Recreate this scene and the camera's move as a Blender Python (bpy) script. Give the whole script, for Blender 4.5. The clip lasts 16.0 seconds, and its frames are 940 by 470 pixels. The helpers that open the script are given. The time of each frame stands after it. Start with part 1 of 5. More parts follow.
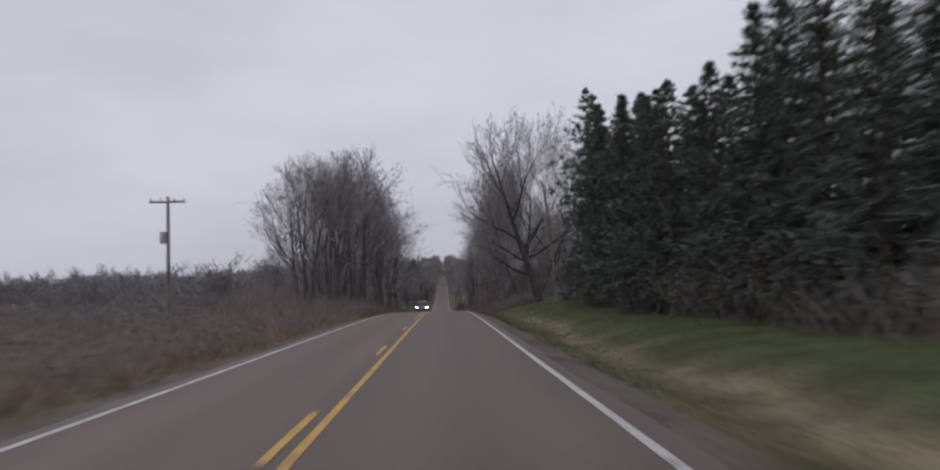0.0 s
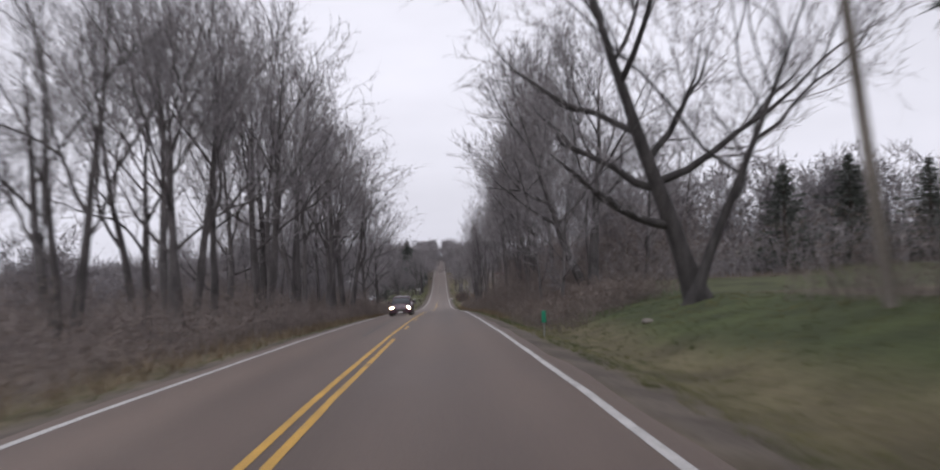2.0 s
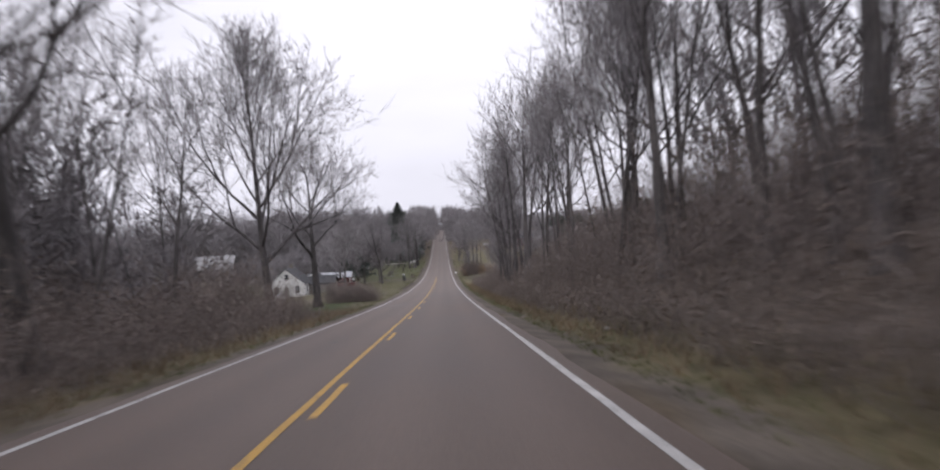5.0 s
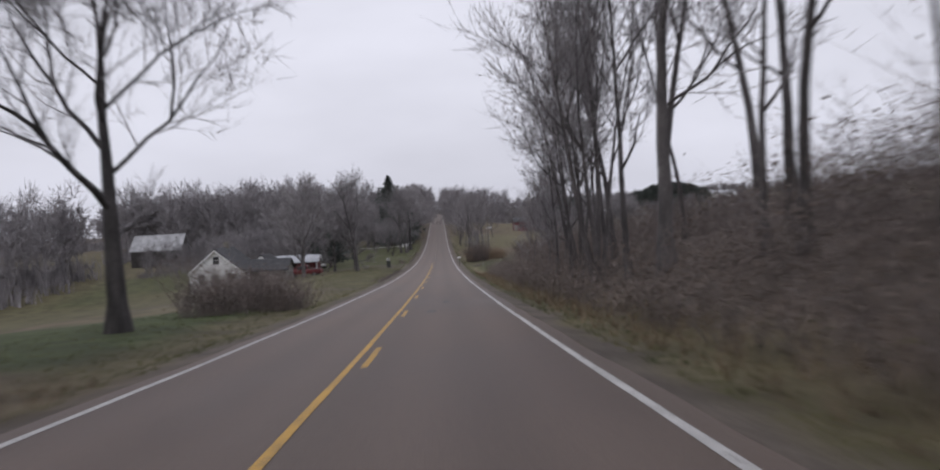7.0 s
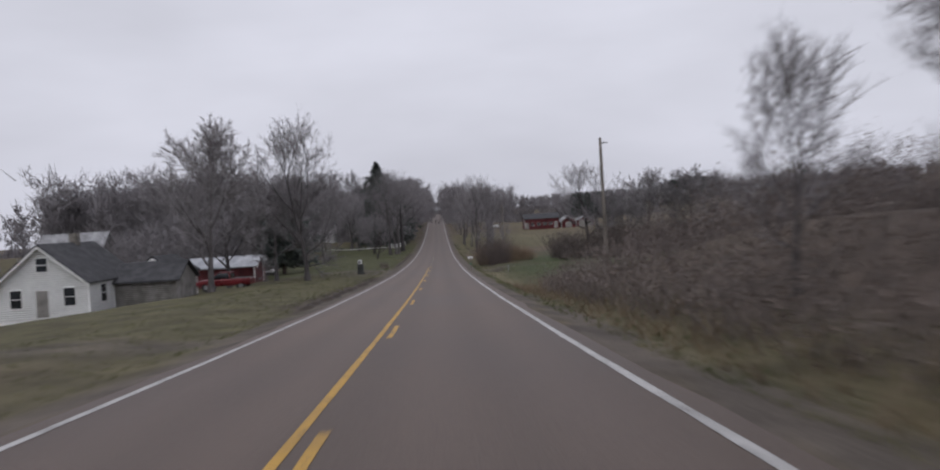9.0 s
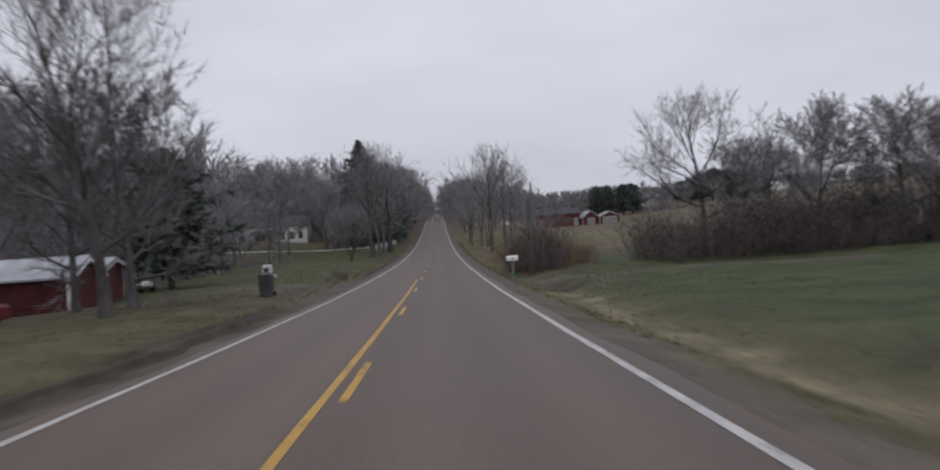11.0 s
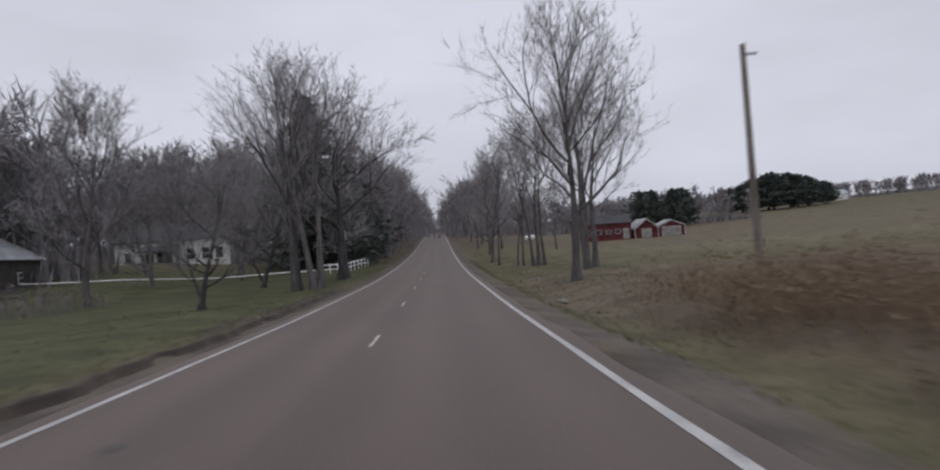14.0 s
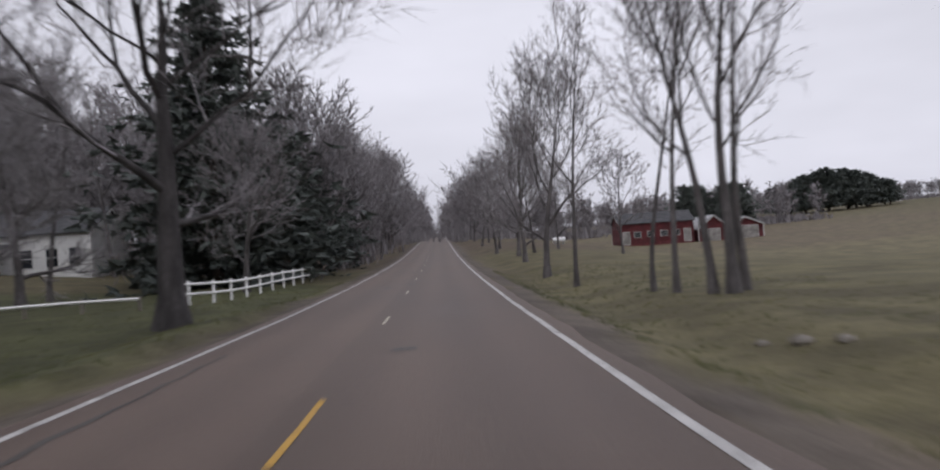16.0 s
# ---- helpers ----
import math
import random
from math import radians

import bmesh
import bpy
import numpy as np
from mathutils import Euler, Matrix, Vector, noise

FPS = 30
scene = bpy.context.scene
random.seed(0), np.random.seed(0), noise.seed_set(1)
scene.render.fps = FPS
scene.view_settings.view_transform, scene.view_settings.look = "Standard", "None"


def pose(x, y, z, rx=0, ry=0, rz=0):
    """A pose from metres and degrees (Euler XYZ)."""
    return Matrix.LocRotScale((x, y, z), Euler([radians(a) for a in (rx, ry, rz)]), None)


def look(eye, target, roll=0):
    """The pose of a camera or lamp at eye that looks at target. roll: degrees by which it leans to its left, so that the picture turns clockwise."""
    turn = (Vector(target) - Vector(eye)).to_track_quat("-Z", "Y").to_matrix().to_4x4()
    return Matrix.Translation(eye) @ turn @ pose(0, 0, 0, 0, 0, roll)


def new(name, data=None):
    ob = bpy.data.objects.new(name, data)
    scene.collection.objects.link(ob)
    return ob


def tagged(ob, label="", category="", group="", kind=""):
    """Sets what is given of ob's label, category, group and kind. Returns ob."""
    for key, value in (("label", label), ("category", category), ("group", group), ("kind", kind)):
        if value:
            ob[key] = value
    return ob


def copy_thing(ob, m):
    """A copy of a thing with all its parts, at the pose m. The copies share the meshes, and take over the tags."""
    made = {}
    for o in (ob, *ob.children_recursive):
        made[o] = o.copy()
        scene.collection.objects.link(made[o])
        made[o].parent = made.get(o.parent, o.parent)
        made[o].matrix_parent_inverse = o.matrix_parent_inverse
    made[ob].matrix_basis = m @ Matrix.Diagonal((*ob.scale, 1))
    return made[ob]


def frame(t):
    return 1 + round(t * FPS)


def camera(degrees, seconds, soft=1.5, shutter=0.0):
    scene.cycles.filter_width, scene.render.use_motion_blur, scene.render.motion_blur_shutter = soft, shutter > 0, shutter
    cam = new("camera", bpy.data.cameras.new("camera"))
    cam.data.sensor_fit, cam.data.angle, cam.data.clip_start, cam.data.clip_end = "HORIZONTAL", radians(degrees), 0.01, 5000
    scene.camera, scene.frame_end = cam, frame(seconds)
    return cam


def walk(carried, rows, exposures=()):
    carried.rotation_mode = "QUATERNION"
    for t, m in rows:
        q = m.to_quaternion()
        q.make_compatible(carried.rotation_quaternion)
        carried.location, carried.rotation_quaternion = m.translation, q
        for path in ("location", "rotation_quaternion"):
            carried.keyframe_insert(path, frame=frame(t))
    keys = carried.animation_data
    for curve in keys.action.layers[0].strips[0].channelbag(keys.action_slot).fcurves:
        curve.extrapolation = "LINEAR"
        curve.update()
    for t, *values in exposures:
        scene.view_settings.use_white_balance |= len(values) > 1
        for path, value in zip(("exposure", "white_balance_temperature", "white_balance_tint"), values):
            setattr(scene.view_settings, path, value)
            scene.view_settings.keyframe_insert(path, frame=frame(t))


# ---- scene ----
# ---- camera and its walk ----
cam = camera(62.2, 16.0, soft=2.1, shutter=0.5)
# seconds, x, y, z, yaw to the left, pitch, lean
PATH = [
    (0, 1.34, 0, 1.537, -1.988, 2.584, -1.328),
    (0.5, 1.36, 12.5, 1.205, -2.087, 2.225, -1.839),
    (1, 1.385, 24.86, 0.879, -2.153, 1.787, -2.902),
    (1.5, 1.43, 37.11, 0.552, -2.124, 1.591, -3.061),
    (2, 1.464, 49.23, 0.196, -2.166, 1.557, -2.444),
    (2.5, 1.445, 61.24, -0.22, -2.162, 1.061, -2.5),
    (3, 1.476, 73.15, -0.729, -2.25, 0.756, -2.529),
    (3.5, 1.503, 84.96, -1.302, -2.284, 0.181, -3.046),
    (4, 1.526, 96.67, -1.911, -2.16, 0.055, -3.875),
    (4.5, 1.531, 108.31, -2.54, -2.046, 0.015, -3.659),
    (5, 1.551, 119.86, -3.179, -2.06, -0.498, -3.704),
    (5.2, 1.533, 124.46, -3.476, -2.093, -0.847, -3.685),
    (6.2, 1.361, 147.29, -4.983, -2.108, -1.12, -3.328),
    (7.3, 1.172, 172.15, -6.607, -2.125, -1.421, -2.936),
    (7.5, 1.141, 176.64, -6.896, -1.783, -1.405, -3.177),
    (8, 1.108, 187.85, -7.577, -2.238, -1.282, -3.169),
    (8.2, 1.095, 192.32, -7.842, -2.296, -1.187, -3.028),
    (9.2, 1.073, 214.62, -9.068, -2.218, -1.073, -3.622),
    (10.3, 1.05, 239.05, -10.285, -2.133, -0.948, -4.276),
    (10.5, 1.04, 243.49, -10.479, -2.303, -0.807, -4.29),
    (11, 1.054, 254.59, -10.952, -2.302, -0.818, -3.679),
    (11.5, 1.158, 265.69, -11.384, -2.326, -0.56, -3.799),
    (11.8, 1.271, 272.35, -11.633, -2.189, -0.87, -4.026),
    (12, 1.283, 276.8, -11.788, -2.29, -0.33, -3.656),
    (12.5, 1.278, 287.92, -12.153, -2.359, 0.048, -3.512),
    (12.6, 1.282, 290.15, -12.213, -2.355, -0.08, -3.564),
    (13, 1.274, 299.07, -12.455, -2.296, 0.54, -3.551),
    (13.4, 1.322, 308.01, -12.661, -2.406, 0.4, -4.033),
    (13.5, 1.309, 310.25, -12.712, -2.397, 0.665, -4.099),
    (14, 1.33, 321.46, -12.932, -2.267, 0.892, -4.16),
    (14.2, 1.297, 325.96, -13.011, -2.393, 0.868, -3.822),
    (14.5, 1.311, 332.71, -13.114, -2.328, 0.974, -3.653),
    (15, 1.353, 344.02, -13.248, -2.338, 1.029, -4.355),
    (15.5, 1.377, 355.38, -13.301, -2.428, 1.432, -4.534),
    (15.9, 1.302, 364.51, -13.322, -2.241, 1.532, -4.068),
    (16, 1.32, 366.8, -13.324, -2.26, 1.5, -4.05),
]


def facing(x, y, z, yaw, pitch, lean):
    a, p = radians(yaw), radians(pitch)
    return look((x, y, z), (x - math.sin(a) * math.cos(p), y + math.cos(a) * math.cos(p), z + math.sin(p)), lean)


walk(cam, [(r[0], facing(*r[1:])) for r in PATH],
     exposures=[(0, -0.15, 6450, 10), (0.5, 0.0, 6500, 10), (1.0, 0.08, 6550, 10), (2.0, 0.36, 6560, 10.5), (3.0, 0.62, 6580, 12), (4.0, 0.68, 6580, 12), (5.0, 0.58, 6560, 11.5), (7.5, 0.1, 6450, 10), (8.2, 0.06, 6450, 10),
                (10.5, -0.08, 6420, 8.5), (11.2, -0.02, 6410, 8.5), (11.7, -0.02, 6400, 8.5), (12.3, -0.07, 6390, 8.5), (13.0, -0.1, 6380, 8.5), (14.5, 0.05, 6380, 9), (16.0, 0.2, 6500, 10.5)])

# ---- overcast sky and a weak, wide sun behind the cloud ----
world = bpy.data.worlds.new("overcast")
scene.world = world
world.use_nodes = True
wt = world.node_tree
wt.nodes.clear()


def wnode(kind, **kw):
    n = wt.nodes.new(kind)
    for k, v in kw.items():
        n.inputs[k].default_value = v
    return n


sky = wt.nodes.new("ShaderNodeTexSky")
sky.sky_type = "NISHITA"
sky.sun_disc = False
sky.sun_elevation, sky.sun_rotation = radians(38), radians(200)
sky.air_density, sky.dust_density = 1.0, 6.0
grey = wnode("ShaderNodeHueSaturation", Saturation=0.12)
wt.links.new(sky.outputs[0], grey.inputs["Color"])
coord = wt.nodes.new("ShaderNodeTexCoord")
split = wt.nodes.new("ShaderNodeSeparateXYZ")
wt.links.new(coord.outputs["Generated"], split.inputs[0])
rise = wt.nodes.new("ShaderNodeMapRange")
rise.inputs[1].default_value, rise.inputs[2].default_value = 0.0, 1.0
rise.inputs[3].default_value, rise.inputs[4].default_value = 7.1, 8.6
wt.links.new(split.outputs[2], rise.inputs[0])
cloud = wnode("ShaderNodeTexNoise", Scale=2.2, Detail=4.0, Roughness=0.5)
squash = wt.nodes.new("ShaderNodeMapping")
squash.inputs["Scale"].default_value = (1, 1, 3)
wt.links.new(coord.outputs["Generated"], squash.inputs[0])
wt.links.new(squash.outputs[0], cloud.inputs["Vector"])
patch = wt.nodes.new("ShaderNodeMapRange")
patch.inputs[1].default_value, patch.inputs[2].default_value = 0.3, 0.7
patch.inputs[3].default_value, patch.inputs[4].default_value = 0.86, 1.08
wt.links.new(cloud.outputs[0], patch.inputs[0])
mult = wt.nodes.new("ShaderNodeMath")
mult.operation = "MULTIPLY"
wt.links.new(rise.outputs[0], mult.inputs[0])
wt.links.new(patch.outputs[0], mult.inputs[1])
tint = wt.nodes.new("ShaderNodeVectorMath")
tint.operation = "SCALE"
tint.inputs[0].default_value = (0.968, 0.972, 1.1)
wt.links.new(mult.outputs[0], tint.inputs["Scale"])
blend = wt.nodes.new("ShaderNodeMixRGB")
blend.inputs[0].default_value = 0.88
wt.links.new(grey.outputs[0], blend.inputs[1])
wt.links.new(tint.outputs[0], blend.inputs[2])
back = wnode("ShaderNodeBackground", Strength=0.1)
wt.links.new(blend.outputs[0], back.inputs["Color"])
wt.links.new(back.outputs[0], wt.nodes.new("ShaderNodeOutputWorld").inputs[0])

sun = new("sun", bpy.data.lights.new("sun", "SUN"))
sun.data.energy, sun.data.angle, sun.data.color = 0.35, radians(40), (1.0, 0.97, 0.93)
sun.matrix_world = look((0, 0, 60), (12, 34, 0))

# ---- materials ----


def surface(name, dark, light, scale=4.0, rough=0.8, bump=0.2, detail=8.0, fine=40.0, third=None, metal=0.0, spec=0.4, vary=0.0, coords="Object", stretch=(1, 1, 1)):
    """A worn surface: two colours mixed by a broad noise, speckled by a fine one, with relief."""
    m = bpy.data.materials.new(name)
    m.use_nodes = True
    t = m.node_tree
    b = t.nodes["Principled BSDF"]
    b.inputs["Metallic"].default_value = metal
    b.inputs["Specular IOR Level"].default_value = spec
    tc = t.nodes.new("ShaderNodeTexCoord")
    mp = t.nodes.new("ShaderNodeMapping")
    mp.inputs["Scale"].default_value = stretch
    t.links.new(tc.outputs[coords], mp.inputs[0])
    n1 = t.nodes.new("ShaderNodeTexNoise")
    n1.inputs["Scale"].default_value, n1.inputs["Detail"].default_value = scale, detail
    n2 = t.nodes.new("ShaderNodeTexNoise")
    n2.inputs["Scale"].default_value, n2.inputs["Detail"].default_value = fine, 3.0
    for n in (n1, n2):
        t.links.new(mp.outputs[0], n.inputs["Vector"])
    ramp = t.nodes.new("ShaderNodeValToRGB")
    ramp.color_ramp.elements[0].position, ramp.color_ramp.elements[1].position = 0.36, 0.64
    ramp.color_ramp.elements[0].color, ramp.color_ramp.elements[1].color = (*dark, 1), (*light, 1)
    if third:
        e = ramp.color_ramp.elements.new(0.5)
        e.color = (*third, 1)
    t.links.new(n1.outputs[0], ramp.inputs[0])
    sp = t.nodes.new("ShaderNodeMapRange")
    sp.inputs[1].default_value, sp.inputs[2].default_value, sp.inputs[3].default_value, sp.inputs[4].default_value = 0.25, 0.75, 0.7, 1.3
    t.links.new(n2.outputs[0], sp.inputs[0])
    mix = t.nodes.new("ShaderNodeVectorMath")
    mix.operation = "SCALE"
    t.links.new(ramp.outputs[0], mix.inputs[0])
    t.links.new(sp.outputs[0], mix.inputs["Scale"])
    last = mix
    if vary:
        info = t.nodes.new("ShaderNodeObjectInfo")
        vr = t.nodes.new("ShaderNodeMapRange")
        vr.inputs[3].default_value, vr.inputs[4].default_value = 1 - vary, 1 + vary
        t.links.new(info.outputs["Random"], vr.inputs[0])
        last = t.nodes.new("ShaderNodeVectorMath")
        last.operation = "SCALE"
        t.links.new(mix.outputs[0], last.inputs[0])
        t.links.new(vr.outputs[0], last.inputs["Scale"])
    t.links.new(last.outputs[0], b.inputs["Base Color"])
    rr = t.nodes.new("ShaderNodeMapRange")
    rr.inputs[3].default_value, rr.inputs[4].default_value = max(rough - 0.12, 0.05), min(rough + 0.12, 1)
    t.links.new(n1.outputs[0], rr.inputs[0])
    t.links.new(rr.outputs[0], b.inputs["Roughness"])
    if bump:
        bp = t.nodes.new("ShaderNodeBump")
        bp.inputs["Strength"].default_value, bp.inputs["Distance"].default_value = bump, 0.02
        t.links.new(n2.outputs[0], bp.inputs["Height"])
        t.links.new(bp.outputs[0], b.inputs["Normal"])
    return m


BARK = surface("bark", (0.066, 0.06, 0.06), (0.132, 0.12, 0.12), 3.0, 0.9, 0.6, fine=18.0, vary=0.2, stretch=(1, 1, 0.25))
OAKBARK = surface("dark_bark", (0.034, 0.031, 0.031), (0.078, 0.071, 0.071), 3.0, 0.9, 0.6, fine=18.0, vary=0.2, stretch=(1, 1, 0.25))
# twig, needle and dead-leaf colours raised: haze over the darks put into them
TWIG = surface("twig", (0.185, 0.173, 0.179), (0.298, 0.279, 0.288), 1.2, 0.9, 0, vary=0.2)
# darker copy of twig: self-shading the sparse far crowns lack, put into the colour
SHADETWIG = surface("shaded_far_twig", (0.16, 0.149, 0.156), (0.26, 0.243, 0.252), 0.5, 0.9, 0)
REDTWIG = surface("red_twig", (0.15, 0.128, 0.12), (0.25, 0.212, 0.196), 1.2, 0.9, 0, vary=0.15)
PINEBARK = surface("pine_bark", (0.05, 0.04, 0.035), (0.11, 0.085, 0.07), 4.0, 0.9, 0.6, vary=0.15)
NEEDLE = surface("needles", (0.058, 0.067, 0.06), (0.116, 0.13, 0.111), 1.5, 0.75, 0, vary=0.25)
SPRUCE = surface("spruce_needles", (0.06, 0.071, 0.067), (0.114, 0.13, 0.117), 1.5, 0.75, 0, vary=0.15)
# darker copy of red_twig: shade within dense hedge and brush put into the colour
SHADEBRUSH = surface("shaded_brush", (0.078, 0.064, 0.06), (0.14, 0.116, 0.108), 0.9, 0.9, 0, vary=0.15)
TANTWIG = surface("tan_brush", (0.15, 0.105, 0.07), (0.27, 0.195, 0.135), 0.8, 0.9, 0)
DEADLEAF = surface("dead_leaves", (0.112, 0.09, 0.079), (0.21, 0.168, 0.144), 0.6, 0.9, 0)
WEED = surface("dry_weeds", (0.11, 0.08, 0.055), (0.25, 0.19, 0.125), 0.5, 0.9, 0)
BLADE = surface("grass_blades", (0.055, 0.075, 0.025), (0.16, 0.15, 0.07), 0.35, 0.8, 0)
ASPHALT = surface("asphalt", (0.092, 0.066, 0.053), (0.123, 0.091, 0.074), 0.35, 0.62, 0.5, fine=60.0, coords="Object", spec=0.36, stretch=(1, 0.25, 1))
at_ = ASPHALT.node_tree
ab_ = at_.nodes["Principled BSDF"]
a_src = ab_.inputs["Base Color"].links[0].from_socket
a_tc = at_.nodes.new("ShaderNodeTexCoord")
a_sep = at_.nodes.new("ShaderNodeSeparateXYZ")
at_.links.new(a_tc.outputs["Object"], a_sep.inputs[0])
# wheel tracks: two paler, polished strips in each lane
a_abs = at_.nodes.new("ShaderNodeMath")
a_abs.operation = "ABSOLUTE"
at_.links.new(a_sep.outputs[0], a_abs.inputs[0])
a_sub = at_.nodes.new("ShaderNodeMath")
a_sub.operation = "MULTIPLY_ADD"
a_sub.inputs[1].default_value, a_sub.inputs[2].default_value = 3.93, -3.42
at_.links.new(a_abs.outputs[0], a_sub.inputs[0])
a_cos = at_.nodes.new("ShaderNodeMath")
a_cos.operation = "COSINE"
at_.links.new(a_sub.outputs[0], a_cos.inputs[0])
a_map = at_.nodes.new("ShaderNodeMapRange")
a_map.inputs[1].default_value, a_map.inputs[2].default_value, a_map.inputs[3].default_value, a_map.inputs[4].default_value = -1, 1, 0.93, 1.08
at_.links.new(a_cos.outputs[0], a_map.inputs[0])
# the two lanes were laid at different times
a_lane = at_.nodes.new("ShaderNodeMapRange")
a_lane.inputs[1].default_value, a_lane.inputs[2].default_value, a_lane.inputs[3].default_value, a_lane.inputs[4].default_value = -0.5, -0.44, 1.05, 0.96
at_.links.new(a_sep.outputs[0], a_lane.inputs[0])
a_both = at_.nodes.new("ShaderNodeMath")
a_both.operation = "MULTIPLY"
at_.links.new(a_map.outputs[0], a_both.inputs[0])
at_.links.new(a_lane.outputs[0], a_both.inputs[1])
a_out = at_.nodes.new("ShaderNodeVectorMath")
a_out.operation = "SCALE"
at_.links.new(a_src, a_out.inputs[0])
at_.links.new(a_both.outputs[0], a_out.inputs["Scale"])
at_.links.new(a_out.outputs[0], ab_.inputs["Base Color"])
CRACK = surface("patched_asphalt", (0.035, 0.032, 0.03), (0.07, 0.063, 0.058), 1.5, 0.6, 0.4)
WHITEWOOD = surface("white_boards", (0.78, 0.78, 0.775), (0.88, 0.88, 0.875), 0.8, 0.6, 0.1, fine=25.0)
OLDWHITE = surface("weathered_white_trim", (0.36, 0.35, 0.34), (0.52, 0.51, 0.5), 0.9, 0.7, 0.15)
# darker copy of pale_metal_roof: dimming by trees before it put into the colour
ROOFDIM = surface("dimmed_metal_roof", (0.2, 0.2, 0.207), (0.35, 0.35, 0.36), 0.7, 0.6, 0.15)
GREYBOARD = surface("weathered_boards", (0.16, 0.15, 0.14), (0.3, 0.285, 0.27), 1.2, 0.8, 0.3)
DARKBOARD = surface("dark_old_boards", (0.05, 0.046, 0.045), (0.105, 0.097, 0.094), 1.2, 0.85, 0.3)
REDBOARD = surface("red_boards", (0.085, 0.019, 0.022), (0.15, 0.032, 0.037), 0.9, 0.7, 0.2)
ROOFGREY = surface("grey_shingles", (0.036, 0.036, 0.04), (0.075, 0.075, 0.08), 1.5, 0.85, 0.4)
ROOFTIN = surface("pale_metal_roof", (0.27, 0.28, 0.3), (0.46, 0.47, 0.49), 0.7, 0.4, 0.1, metal=0.3)
GLASSDARK = surface("window_glass", (0.015, 0.017, 0.02), (0.04, 0.043, 0.05), 0.5, 0.12, 0)
POLEWOOD = surface("pole_wood", (0.12, 0.105, 0.09), (0.24, 0.215, 0.19), 2.0, 0.9, 0.3, stretch=(1, 1, 0.2))
METAL = surface("galvanised_metal", (0.25, 0.26, 0.27), (0.42, 0.43, 0.44), 3.0, 0.45, 0.1, metal=0.7)
DARKPLASTIC = surface("dark_plastic", (0.035, 0.038, 0.036), (0.07, 0.073, 0.07), 2.0, 0.5, 0.1)
WHITEPAINT = surface("white_enamel", (0.6, 0.6, 0.6), (0.8, 0.8, 0.8), 3.0, 0.4, 0.05)
REDPAINT = surface("red_car_paint", (0.12, 0.012, 0.016), (0.18, 0.02, 0.026), 1.0, 0.3, 0)
DARKPAINT = surface("maroon_car_paint", (0.05, 0.022, 0.033), (0.085, 0.036, 0.052), 1.0, 0.25, 0, spec=0.6)
RUBBER = surface("tyre_rubber", (0.012, 0.012, 0.012), (0.03, 0.03, 0.03), 5.0, 0.85, 0.2)
GREENSIGN = surface("green_sign", (0.01, 0.16, 0.09), (0.02, 0.24, 0.14), 3.0, 0.4, 0)
STONE = surface("weathered_stone", (0.11, 0.1, 0.086), (0.23, 0.21, 0.185), 3.0, 0.85, 0.4)
SOIL = surface("bare_soil", (0.034, 0.026, 0.02), (0.078, 0.06, 0.045), 1.2, 0.9, 0.6, fine=20.0)


def paint(name, colour, worn):
    """Road paint, rubbed through to the asphalt in flakes."""
    m = surface(name, tuple(c * 0.75 for c in colour), colour, 2.0, 0.6, 0.2)
    t = m.node_tree
    b = t.nodes["Principled BSDF"]
    src = b.inputs["Base Color"].links[0].from_socket
    tc = t.nodes.new("ShaderNodeTexCoord")
    n = t.nodes.new("ShaderNodeTexNoise")
    n.inputs["Scale"].default_value, n.inputs["Detail"].default_value, n.inputs["Roughness"].default_value = 3.0, 8.0, 0.7
    t.links.new(tc.outputs["Object"], n.inputs["Vector"])
    r = t.nodes.new("ShaderNodeMapRange")
    r.inputs[1].default_value, r.inputs[2].default_value = worn, worn + 0.07
    t.links.new(n.outputs[0], r.inputs[0])
    mx = t.nodes.new("ShaderNodeMixRGB")
    mx.inputs[2].default_value = (0.085, 0.074, 0.068, 1)
    t.links.new(r.outputs[0], mx.inputs[0])
    t.links.new(src, mx.inputs[1])
    t.links.new(mx.outputs[0], b.inputs["Base Color"])
    return m


WHITELINE = paint("white_line_paint", (0.5, 0.49, 0.48), 0.57)
YELLOWLINE = paint("yellow_line_paint", (0.52, 0.3, 0.05), 0.58)
PALEDASH = paint("faded_yellow_paint", (0.5, 0.46, 0.36), 0.58)


def glow(name, colour, strength):
    m = bpy.data.materials.new(name)
    m.use_nodes = True
    b = m.node_tree.nodes["Principled BSDF"]
    b.inputs["Base Color"].default_value = (*colour, 1)
    b.inputs["Emission Color"].default_value = (*colour, 1)
    b.inputs["Emission Strength"].default_value = strength
    return m


LAMPGLOW = glow("lit_headlamp", (1.0, 0.8, 0.5), 60.0)

# ---- building helpers ----


def mesh_of(name, verts, faces, mats):
    """A mesh from arrays: verts (n, 3); faces: a list of (m, 3) or (m, 4) index arrays, one material each or all the first."""
    me = bpy.data.meshes.new(name)
    faces = [f for f in faces if len(f)]
    me.vertices.add(len(verts))
    me.vertices.foreach_set("co", np.asarray(verts, np.float32).ravel())
    loops = np.concatenate([f.ravel() for f in faces]).astype(np.int32)
    total = np.concatenate([np.full(len(f), f.shape[1]) for f in faces]).astype(np.int32)
    me.loops.add(len(loops))
    me.loops.foreach_set("vertex_index", loops)
    me.polygons.add(len(total))
    me.polygons.foreach_set("loop_start", np.concatenate([[0], np.cumsum(total)[:-1]]).astype(np.int32))
    me.polygons.foreach_set("loop_total", total)
    for m in mats:
        me.materials.append(m)
    me.update(calc_edges=True)
    me.validate()
    return me


